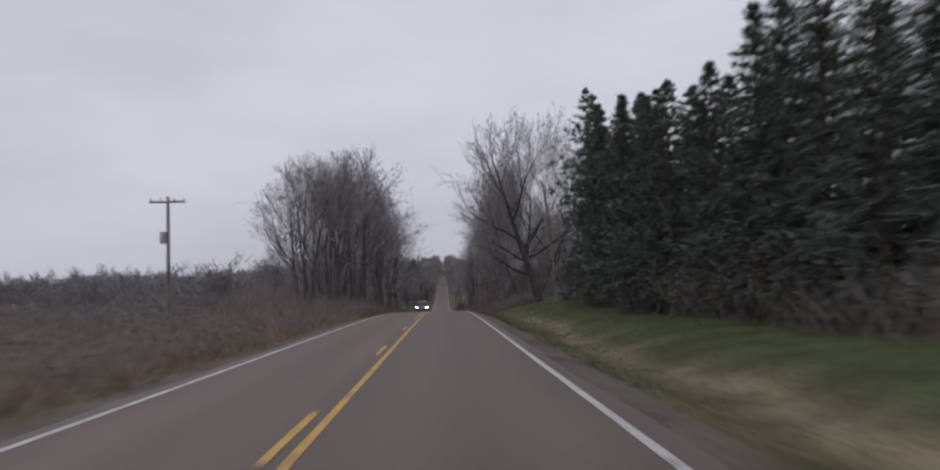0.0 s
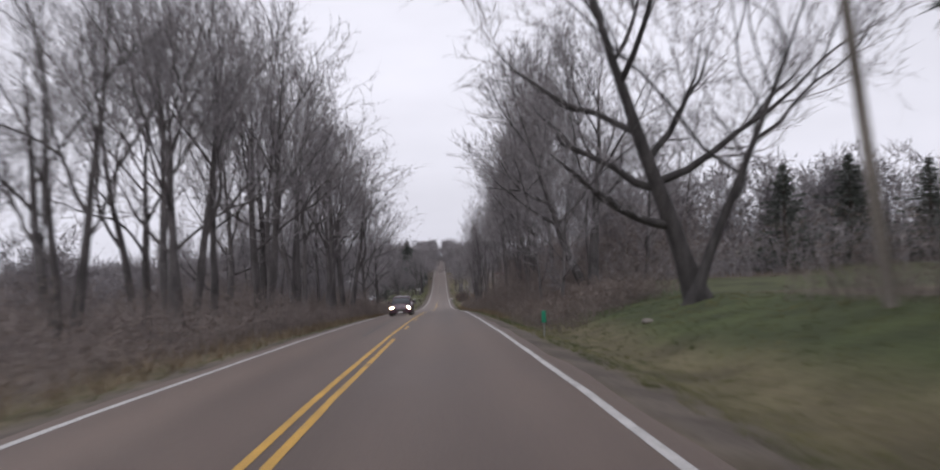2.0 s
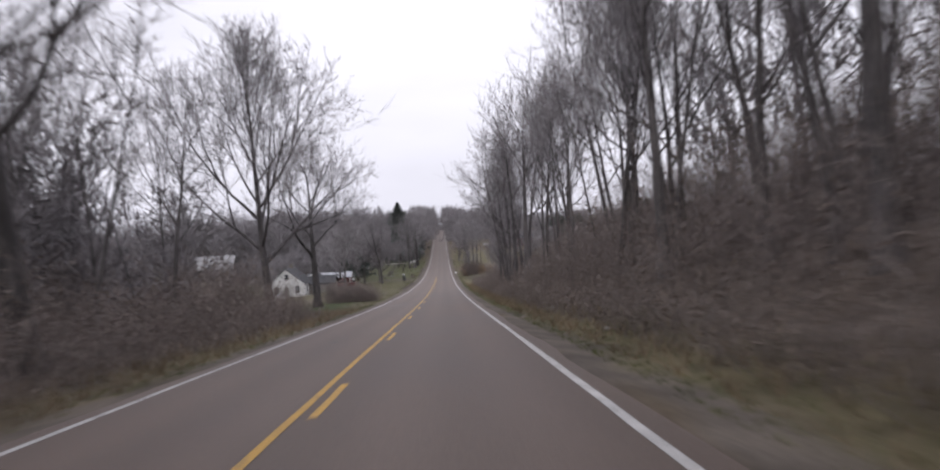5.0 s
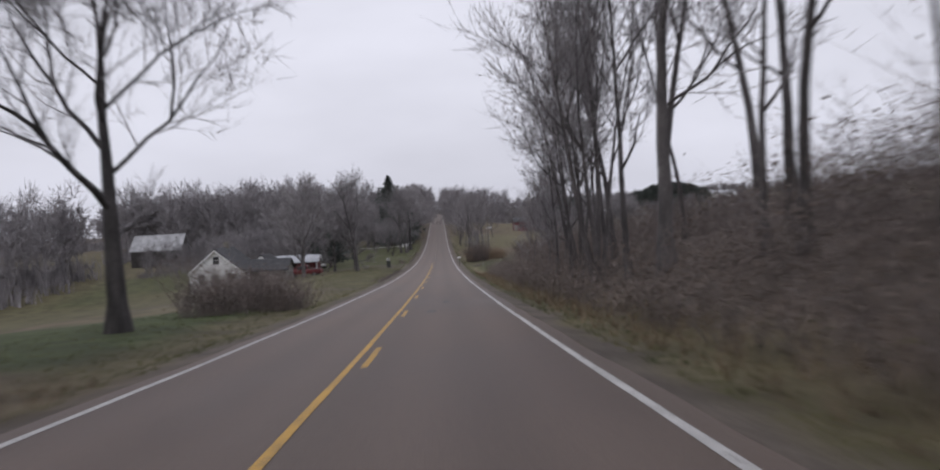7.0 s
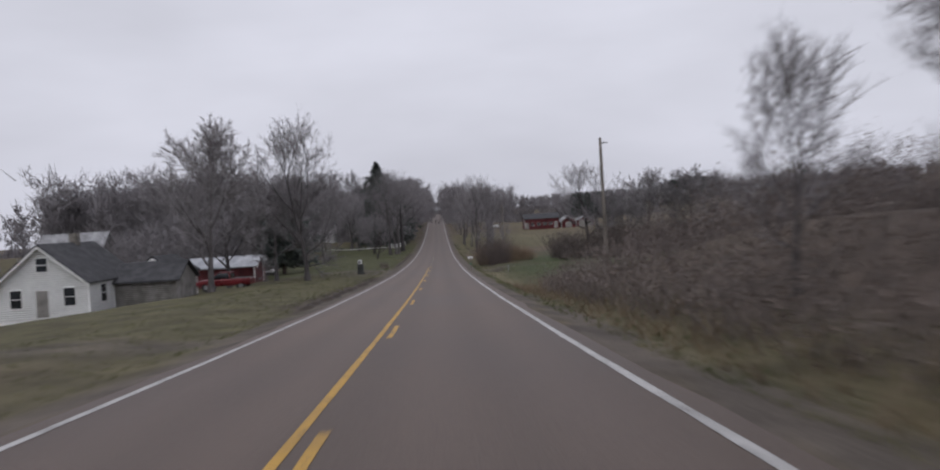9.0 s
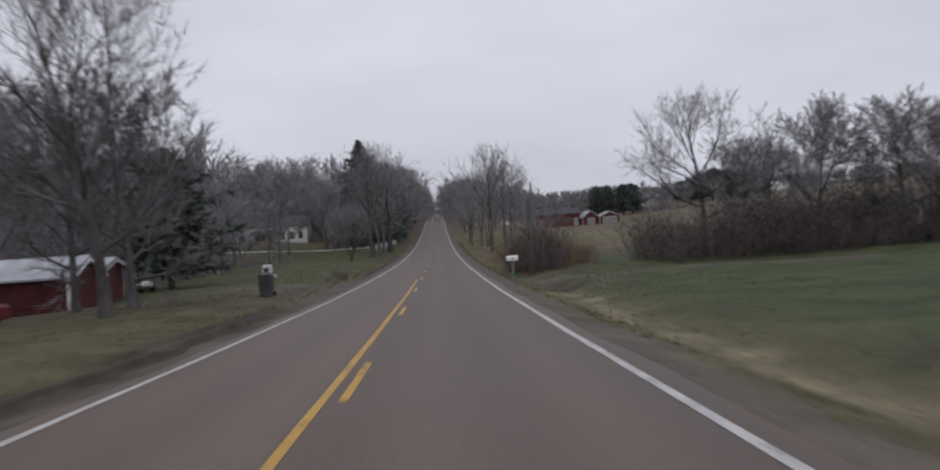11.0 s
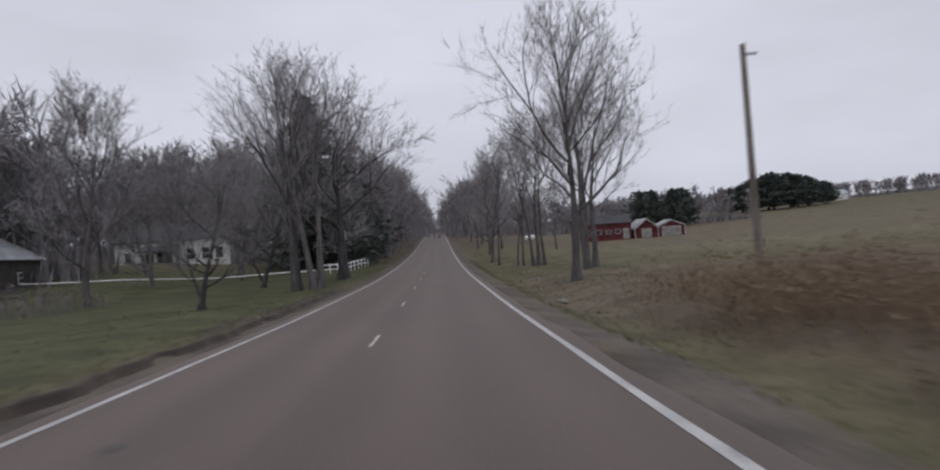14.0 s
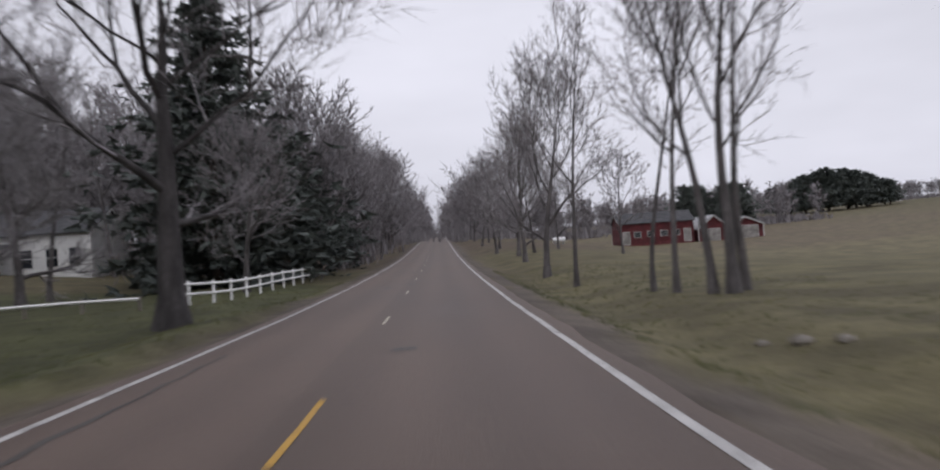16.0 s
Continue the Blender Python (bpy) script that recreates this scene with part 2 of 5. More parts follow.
def sticks(p0, p1, r0, r1, sides=3):
    """Many thin tapered rods at once."""
    p0, p1, r0, r1 = (np.asarray(a, float) for a in (p0, p1, r0, r1))
    d = p1 - p0
    d = d / (np.linalg.norm(d, axis=1, keepdims=True) + 1e-9)
    ref = np.where(np.abs(d[:, 2:3]) < 0.9, [[0, 0, 1.0]], [[1.0, 0, 0]])
    u = np.cross(d, ref)
    u /= np.linalg.norm(u, axis=1, keepdims=True) + 1e-9
    w = np.cross(d, u)
    n = len(p0)
    verts = np.empty((n, 2 * sides, 3))
    for k in range(sides):
        a = 2 * math.pi * k / sides
        o = u * math.cos(a) + w * math.sin(a)
        verts[:, k] = p0 + o * r0[:, None]
        verts[:, sides + k] = p1 + o * r1[:, None]
    base = (np.arange(n) * 2 * sides)[:, None, None]
    k = np.arange(sides)
    quad = np.stack([k, (k + 1) % sides, sides + (k + 1) % sides, sides + k], 1)[None]
    return verts.reshape(-1, 3), (base + quad).reshape(-1, 4)


def slips(p0, p1, r):
    """Many very fine twigs at once, each a single tapering sliver."""
    p0, p1, r = (np.asarray(q, float) for q in (p0, p1, r))
    d = p1 - p0
    u = np.cross(d, np.random.RandomState(len(p0)).normal(0, 1, d.shape))
    u = u / (np.linalg.norm(u, axis=1, keepdims=True) + 1e-9) * r[:, None]
    v = np.stack([p0 - u * 1.25, p0 + u * 1.25, p1], 1).reshape(-1, 3)
    return v, np.arange(len(v)).reshape(-1, 3)


def tube(points, radii, sides):
    """One bent, tapered limb with a closed tip."""
    pts = np.asarray(points, float)
    d = np.gradient(pts, axis=0)
    d /= np.linalg.norm(d, axis=1, keepdims=True) + 1e-9
    u = np.cross(d, [0.3, 0.9, 0.1])
    u /= np.linalg.norm(u, axis=1, keepdims=True) + 1e-9
    w = np.cross(d, u)
    a = 2 * math.pi * np.arange(sides) / sides
    r = np.asarray(radii)[:, None, None]
    verts = pts[:, None] + r * (u[:, None] * np.cos(a)[None, :, None] + w[:, None] * np.sin(a)[None, :, None])
    n = len(pts)
    i, k = np.meshgrid(np.arange(n - 1), np.arange(sides), indexing="ij")
    kk = (k + 1) % sides
    quad = np.stack([i * sides + k, i * sides + kk, (i + 1) * sides + kk, (i + 1) * sides + k], -1).reshape(-1, 4)
    return verts.reshape(-1, 3), quad


def joined(pieces):
    """Verts and faces of several pieces as one."""
    vs, fs, n = [], [], 0
    for v, f in pieces:
        vs.append(v)
        fs.append(np.asarray(f) + n)
        n += len(v)
    return np.concatenate(vs), fs


def thing(name, at, label, category, group="", turn=0.0):
    e = new(name)
    e.empty_display_size = 0.3
    e.matrix_basis = Matrix.Translation(at) @ Matrix.Rotation(radians(turn), 4, "Z")
    return tagged(e, label, category, group)


def part(name, bm, material, parent, label=""):
    """A bmesh as one mesh object under a thing or a part."""
    me = bpy.data.meshes.new(name)
    bm.to_mesh(me)
    bm.free()
    me.materials.append(material)
    ob = new(name, me)
    ob.parent = parent
    return tagged(ob, label)


def block(x0, x1, y0, y1, z0, z1, bevel=0.0):
    bm = bmesh.new()
    bmesh.ops.create_cube(bm, size=1, matrix=Matrix.Translation(((x0 + x1) / 2, (y0 + y1) / 2, (z0 + z1) / 2)) @ Matrix.Diagonal((x1 - x0, y1 - y0, z1 - z0, 1)))
    if bevel:
        bmesh.ops.bevel(bm, geom=bm.edges[:], offset=bevel, segments=1, affect="EDGES")
    return bm


def prism(outline, axis, a, b):
    """A solid: the outline (pairs in the plane across the axis) swept from a to b along x or y."""
    bm = bmesh.new()
    ends = []
    for s in (a, b):
        ends.append([bm.verts.new((s, p, q) if axis == "x" else (p, s, q)) for p, q in outline])
    bm.faces.new(ends[0])
    bm.faces.new(ends[1][::-1])
    n = len(outline)
    for i in range(n):
        bm.faces.new((ends[0][i], ends[0][i - 1], ends[1][i - 1], ends[1][i]))
    bmesh.ops.recalc_face_normals(bm, faces=bm.faces[:])
    return bm


def rod(p0, p1, r0, r1=None, sides=10):
    v, f = sticks([p0], [p1], [r0], [r0 if r1 is None else r1], sides)
    bm = bmesh.new()
    vs = [bm.verts.new(p) for p in v]
    for q in f:
        bm.faces.new([vs[i] for i in q])
    bm.faces.new(vs[:sides][::-1])
    bm.faces.new(vs[sides:])
    return bm


# ---- the lie of the land ----
KNOT_Y = list(range(0, 480, 15)) + list(range(480, 1000, 40))
KNOT_Z = [0.0, -0.4, -0.79, -1.2, -1.7, -2.35, -3.09, -3.89, -4.72, -5.7, -6.7, -7.69, -8.65, -9.54, -10.36, -11.15, -11.87, -12.51, -13.09, -13.61, -14.02, -14.36, -14.62, -14.8, -14.86, -14.87, -14.77, -14.56, -14.26, -13.9, -13.49, -13.0, -12.44, -10.85, -9.27, -7.83, -6.53, -5.36, -4.3, -3.36, -2.54, -1.82, -1.17, -0.57, 0.01]


def road_z(y):
    return np.interp(y, [-60] + KNOT_Y + [1200, 3000], [1.6] + KNOT_Z + [2.0, 2.0])


def smooth(a, b, t):
    s = np.clip((np.asarray(t, float) - a) / (b - a), 0, 1)
    return s * s * (3 - 2 * s)


def ground(x, y):
    """Height of the land: the road's own rise and fall, verges, ditches, the wooded bank and the far rise."""
    x, y = np.asarray(x, float), np.asarray(y, float)
    z = road_z(y)
    off = np.abs(x)
    low = np.minimum(road_z(y), -14.5 - 0.0 * y)
    z = np.where(x < 0, z + (np.where(y > 370, low, z) - z) * smooth(60, 170, -x), z)
    z = z + np.where(x < 0, 2.0 * smooth(12, 45, -x) * smooth(385, 430, y) * (1 - smooth(480, 600, y)), 0)
    z = z - np.where(x > 0, 2.3 * smooth(12, 38, x) * (1 - smooth(70, 200, x)) * smooth(370, 460, y) * (1 - smooth(640, 760, y)), 0)
    z = z - np.where(x < 0, 4.6 * smooth(9, 62, -x) * (1 - smooth(286, 345, y)), 0)
    wood = smooth(98, 125, y) * (1 - smooth(236, 258, y))
    z = z - 0.22 * smooth(3.7, 4.3, off) * (1 - smooth(14, 40, off))
    z = z - 0.35 * smooth(4.6, 6.0, off) * (1 - smooth(6.5, 8.5, off)) * np.where(x > 0, 0.9 - 0.6 * wood, 0.35)
    z = z + wood * np.where(x > 0, 2.4 * smooth(6.0, 13, x) + 0.8 * smooth(13, 40, x), 0)
    z = z + np.where(x > 0, smooth(6.0, 12.5, x) * (1 - smooth(60, 160, x)) * (0.45 + 0.6 * smooth(45, 66, y)) * (1 - smooth(104, 126, y)), 0)
    z = z + np.where(x > 30, (np.clip(x, 30, 420) - 30) ** 2 * 0.65e-4 * smooth(330, 620, y), 0)
    z = z + np.where(x > 9, 0.5 * smooth(9, 18, x) * smooth(84, 92, y) * (1 - smooth(100, 116, y)), 0)
    z = z + np.where(x < 0, 0.28 * smooth(4.9, 5.4, -x) * smooth(236, 246, y) * (1 - smooth(392, 410, y)), 0)
    z = z - np.where(x < 0, 0.5 * smooth(6.0, 8.2, -x) * (1 - smooth(22, 40, -x)) * smooth(350, 372, y) * (1 - smooth(389, 398, y)), 0)
    z = z - 0.55 * np.exp(-((x - 7.1) / 0.8) ** 2 - ((y - 292.8) / 1.9) ** 2)
    z = z + 0.12 * np.sin(x * 0.31 + y * 0.17) * np.cos(y * 0.23 - x * 0.11) * smooth(6, 14, off)
    return np.where(off < 3.9, z - 0.12, z)


def gz(x, y):
    return float(ground(x, y))


# ---- ground: one sheet out to the horizon ----


def wobble(x, y, s):
    return np.sin(x * s + 1.7 * np.sin(y * s * 0.6)) * np.cos(y * s * 0.8 + 1.3 * np.sin(x * s * 0.5))


GREEN, OLIVE, BROWN, GRAVEL, TAN, LITTER = (np.array(c) for c in (
    (0.056, 0.069, 0.029), (0.099, 0.088, 0.048), (0.095, 0.073, 0.052), (0.105, 0.088, 0.074), (0.17, 0.145, 0.092), (0.095, 0.074, 0.06)))


def soil_colour(x, y):
    """What grows or lies where: verge, lawn, field, leaf litter, gravel drives."""
    w = wobble(x, y, 0.9) * 0.5 + wobble(x + 40, y, 0.35) * 0.5
    far = smooth(9, 40, np.abs(x))
    big = wobble(x + 17, y - 9, 0.11) + 0.6 * wobble(x - 31, y + 23, 0.047)
    xs, ys = x + 0.7 * w + 7 * far * big, y + 2.0 * w + 6 * far * (big + wobble(x, y + 77, 0.19))
    off = np.abs(xs)

    def inside(x0, x1, y0, y1, soft=1.0):
        return smooth(x0 - soft, x0 + soft, xs) * (1 - smooth(x1 - soft, x1 + soft, xs)) * smooth(y0 - 2 * soft, y0 + 2 * soft, ys) * (1 - smooth(y1 - 2 * soft, y1 + 2 * soft, ys))

    c = np.broadcast_to(BROWN, x.shape + (3,)).copy()

    def lay(colour, weight):
        nonlocal c
        c = c + (colour - c) * np.clip(weight, 0, 1)[..., None]

    lay(OLIVE, smooth(-0.2, 1.2, big) * 0.7)
    lay(TAN, smooth(0.3, 1.4, wobble(x * 0.7 + 90, y, 0.031)) * 0.45)
    lay(LITTER, smooth(6, 8, xs) * (1 - smooth(26, 80, xs + 6 * big)) * smooth(98, 112, ys) * (1 - smooth(225, 262, ys + 5 * big)) + smooth(6, 8, -xs) * (1 - smooth(22, 70, -xs + 6 * big)) * smooth(52, 78, ys + 5 * big) * (1 - smooth(165, 190, ys)))
    lay(OLIVE, inside(4, 7, -60, 400) * 0.8 + inside(-8, -4, 60, 180) * 0.2 + inside(-8, -4, 180, 240) * 0.7)
    lay(LITTER, smooth(11.8, 13, xs) * (1 - smooth(24, 70, xs + 6 * big)) * (1 - smooth(66, 86, ys + 4 * big)))
    lay(GREEN, inside(7.7, 13, -60, 92) + inside(11, 40, 80, 108, 2) * 0.8)
    lay(TAN, inside(6.4, 7.1, -60, 56, 0.35))
    lay(GREEN, inside(-60, -7.5, 182, 210) + inside(-120, -5, 236, 300) * 0.55)
    lay(OLIVE, inside(-140, -4.6, 228, 440) * 0.75)
    lay(GREEN, inside(-60, -5.4, 300, 420) * 0.6)
    lay(GREEN, inside(7.5, 13, 262, 304, 2) + inside(12, 90, 262, 326, 2.5) + inside(14, 160, 330, 352, 3) * 0.5)
    lay(OLIVE * 1.15, inside(5, 200, 352, 470, 3) * 0.9)
    lay(TAN, inside(30, 400, 440, 640, 12) * 0.4)
    lay(OLIVE, inside(120, 600, 560, 1200, 30) * 0.8)
    lay(GRAVEL, smooth(3.5, 3.7, off) * (1 - smooth(4.5, 5.2, off)) * np.where(y < 700, 1, 0))
    lay(GRAVEL, inside(4, 26, 296, 299.4, 0.6) + inside(-26, -4, 300.5, 304, 0.7) + inside(-9, -4, 288, 304, 1.5) * 0.7 + inside(4, 20, 346, 356, 1.5) * 0.6 + inside(-30, -4, 230, 234, 0.6) * 0.7)
    lay(BROWN * 1.25, inside(4.6, 34, 346, 373, 1.2) * 0.85)
    lay(TAN, inside(6, 40, 367.5, 371.5, 0.7) * 0.6)
    lay(LITTER * 0.6, inside(-5.6, -4.9, 244, 285, 0.25) + inside(-5.7, -5.0, 345, 372, 0.25))
    lay(TAN * 1.1, inside(5.9, 6.65, 262, 291, 0.3))
    lay(LITTER * 0.75, np.exp(-((x - 7.15) / 0.8) ** 2 - ((y - 293.2) / 1.8) ** 2) * 1.2)
    return c


near_x = np.concatenate([np.arange(0, 10, 0.45), np.arange(10, 30, 1.0), np.geomspace(30, 1600, 34)])
gx = np.concatenate([-near_x[::-1], near_x[1:]])
gy = np.concatenate([np.arange(-60, 440, 1.6), np.arange(440, 700, 6), np.geomspace(700, 3200, 40)])
GX, GY = np.meshgrid(gx, gy, indexing="xy")
GZ = ground(GX, GY)
ny, nx = GX.shape
ii, jj = np.meshgrid(np.arange(ny - 1), np.arange(nx - 1), indexing="ij")
gq = np.stack([ii * nx + jj, ii * nx + jj + 1, (ii + 1) * nx + jj + 1, (ii + 1) * nx + jj], -1).reshape(-1, 4)
GROUND = surface("earth_and_grass", (0.7, 0.7, 0.7), (1.25, 1.25, 1.25), 0.5, 0.92, 0.8, fine=9.0, spec=0.2)
gt = GROUND.node_tree
gb = gt.nodes["Principled BSDF"]
tone = gb.inputs["Base Color"].links[0].from_socket
ga = gt.nodes.new("ShaderNodeAttribute")
ga.attribute_name = "soil"
gm = gt.nodes.new("ShaderNodeMixRGB")
gm.blend_type, gm.inputs[0].default_value = "MULTIPLY", 1.0
gt.links.new(ga.outputs["Color"], gm.inputs[1])
gt.links.new(tone, gm.inputs[2])
gt.links.new(gm.outputs[0], gb.inputs["Base Color"])
gme = mesh_of("ground", np.stack([GX, GY, GZ], -1).reshape(-1, 3), [gq], [GROUND])
col = gme.color_attributes.new("soil", "FLOAT_COLOR", "POINT")
rgba = np.ones((ny * nx, 4), np.float32)
rgba[:, :3] = soil_colour(GX, GY).reshape(-1, 3)
col.data.foreach_set("color", rgba.ravel())
gme.polygons.foreach_set("use_smooth", np.ones(len(gme.polygons), bool))
tagged(new("ground", gme), "brown and green verges, lawns and fields in late autumn", "ground", kind="structure")

# ---- road ----
WIDE = 3.72


def crown(x):
    return 0.05 * (1 - (np.asarray(x) / WIDE) ** 2) - 0.03


def ribbon(name, x0, x1, ys, lift, material, parent=None, label="", ragged=0.0, cross=2):
    ys = np.asarray(ys, float)
    xs = np.linspace(x0, x1, cross)
    X, Y = np.meshgrid(xs, ys)
    if ragged:
        rs = np.random.RandomState(len(ys) + int(abs(x0 * 100)))
        X[:, 0] += rs.uniform(-ragged, ragged, len(ys))
        X[:, -1] += rs.uniform(-ragged, ragged, len(ys))
    Z = road_z(Y) + crown(X) + lift
    n, m = X.shape
    a, b = np.meshgrid(np.arange(n - 1), np.arange(m - 1), indexing="ij")
    q = np.stack([a * m + b, a * m + b + 1, (a + 1) * m + b + 1, (a + 1) * m + b], -1).reshape(-1, 4)
    ob = new(name, mesh_of(name, np.stack([X, Y, Z], -1).reshape(-1, 3), [q], [material]))
    if parent:
        ob.parent = parent
    return tagged(ob, label)


road = ribbon("road", -WIDE, WIDE, np.arange(-60, 1100, 2.0), 0.0, ASPHALT, ragged=0.07, cross=9)
tagged(road, "worn grey asphalt two-lane country road, damp and patched", "road", kind="structure")
for s in (-1, 1):
    ribbon("edge_line", s * 3.35 - 0.065, s * 3.35 + 0.065, np.arange(-60, 1000, 1.5), 0.005, WHITELINE, road, "worn white edge line", 0.008)
ribbon("centre_line", -0.16, -0.05, np.arange(-60, 74, 1.5), 0.005, YELLOWLINE, road, "solid yellow centre line", 0.006)
ribbon("centre_line", -0.41, -0.3, np.arange(46, 301, 1.5), 0.005, YELLOWLINE, road, "solid yellow centre line", 0.006)
for k in range(-32, 30):
    y0 = 336.3 + 12.19 * k
    left = y0 < 46
    x0 = -0.41 if left else -0.16
    if 60 < y0 < 74 or y0 < -50:
        continue
    faded = y0 > 302 and not 355 < y0 < 375
    ribbon("dash", x0, x0 + (0.075 if y0 > 302 else 0.11), np.linspace(y0, y0 + (2.2 if faded else 3.05), 5), 0.006, PALEDASH if faded else YELLOWLINE, road, "rubbed pale centre dash" if faded else "yellow centre dash", 0.006)
rr = np.random.RandomState(11)
for x, y, w, l in ((0.8, 192, 0.5, 1.4), (1.3, 198, 0.4, 2.2), (0.5, 205, 0.35, 1.0), (1.9, 205, 0.3, 0.8), (-1.7, 142, 0.3, 0.5), (-1.5, 214, 0.3, 0.4), (1.9, 288, 0.5, 0.9), (1.4, 299, 0.4, 0.8), (2.4, 284, 0.35, 0.7), (0.9, 311, 0.5, 0.9),
                   (-1.2, 403, 0.5, 0.9), (-0.2, 405, 0.6, 0.9), (-2.1, 345, 0.3, 0.5), (-1.9, 329, 0.3, 0.4), (0.6, 380, 0.5, 0.7), (-0.6, 420, 0.4, 1.0)):
    bm = bmesh.new()
    ring = []
    for a in range(12):
        r = 0.3 + 0.25 * rr.rand()
        px, py = x + w * r * math.cos(a * math.pi / 6), y + l * r * math.sin(a * math.pi / 6)
        ring.append(bm.verts.new((px, py, float(road_z(py) + crown(px)) + 0.006)))
    bm.faces.new(ring)
    part("patch", bm, CRACK, road, "dark repaired patch")
for y0, y1, xa, xb in ((350, 382, -2.5, -2.75), (76, 96, -1.3, -1.55)):
    ys = np.arange(y0, y1, 0.8)
    bm = bmesh.new()
    rows = []
    for y in ys:
        c = xa + (xb - xa) * (y - y0) / (y1 - y0) + rr.uniform(-0.06, 0.06)
        w = rr.uniform(0.02, 0.075)
        rows.append([bm.verts.new((c + s * w, y, float(road_z(y) + crown(c)) + 0.006)) for s in (-1, 1)])
    for a, b in zip(rows, rows[1:]):
        bm.faces.new((a[0], a[1], b[1], b[0]))
    part("crack", bm, CRACK, road, "tarred crack")

# eroded soil lip between shoulder and lawn
for y0, y1 in ((236, 287), (309, 374)):
    rs = np.random.RandomState(int(y0))
    ys = np.arange(y0, y1, 0.4)
    xs = -5.0 + 0.1 * np.sin(ys * 0.7) + 0.08 * np.sin(ys * 1.9 + 1) + rs.uniform(-0.05, 0.05, len(ys))
    fade = np.minimum(smooth(0, 9, ys - y0), smooth(0, 9, y1 - ys))
    rows = []
    for x, y, f in zip(xs, ys, fade):
        low, top = gz(-4.75, y) - 0.04, gz(x - 0.45, y)
        lip = (0.01 * math.sin(y * 2.3) + rs.uniform(-0.01, 0.01)) * f - 0.1 * (1 - f)
        lip -= 0.03
        rise = (top + lip - low) * (0.1 + 0.9 * f)
        rows.append([(x + a, y, low + rise * b + rs.uniform(-0.02, 0.02)) for a, b in ((0.22, 0), (0.12, 0.3), (0.06, 0.65), (0.03, 0.95), (-0.05, 1.0))] + [(x - 0.14, y, low + rise - 0.04), (x - 0.5, y, low + rise - 0.2)])
    V = np.array(rows)
    n, m = V.shape[:2]
    a, b = np.meshgrid(np.arange(n - 1), np.arange(m - 1), indexing="ij")
    q = np.stack([a * m + b, a * m + b + 1, (a + 1) * m + b + 1, (a + 1) * m + b], -1).reshape(-1, 4)
    tagged(new("ditch_bank", mesh_of("ditch_bank", V.reshape(-1, 3), [q], [SOIL])), "dark eroded soil bank along the lawn edge", "bank", kind="structure")

# ---- trees ----


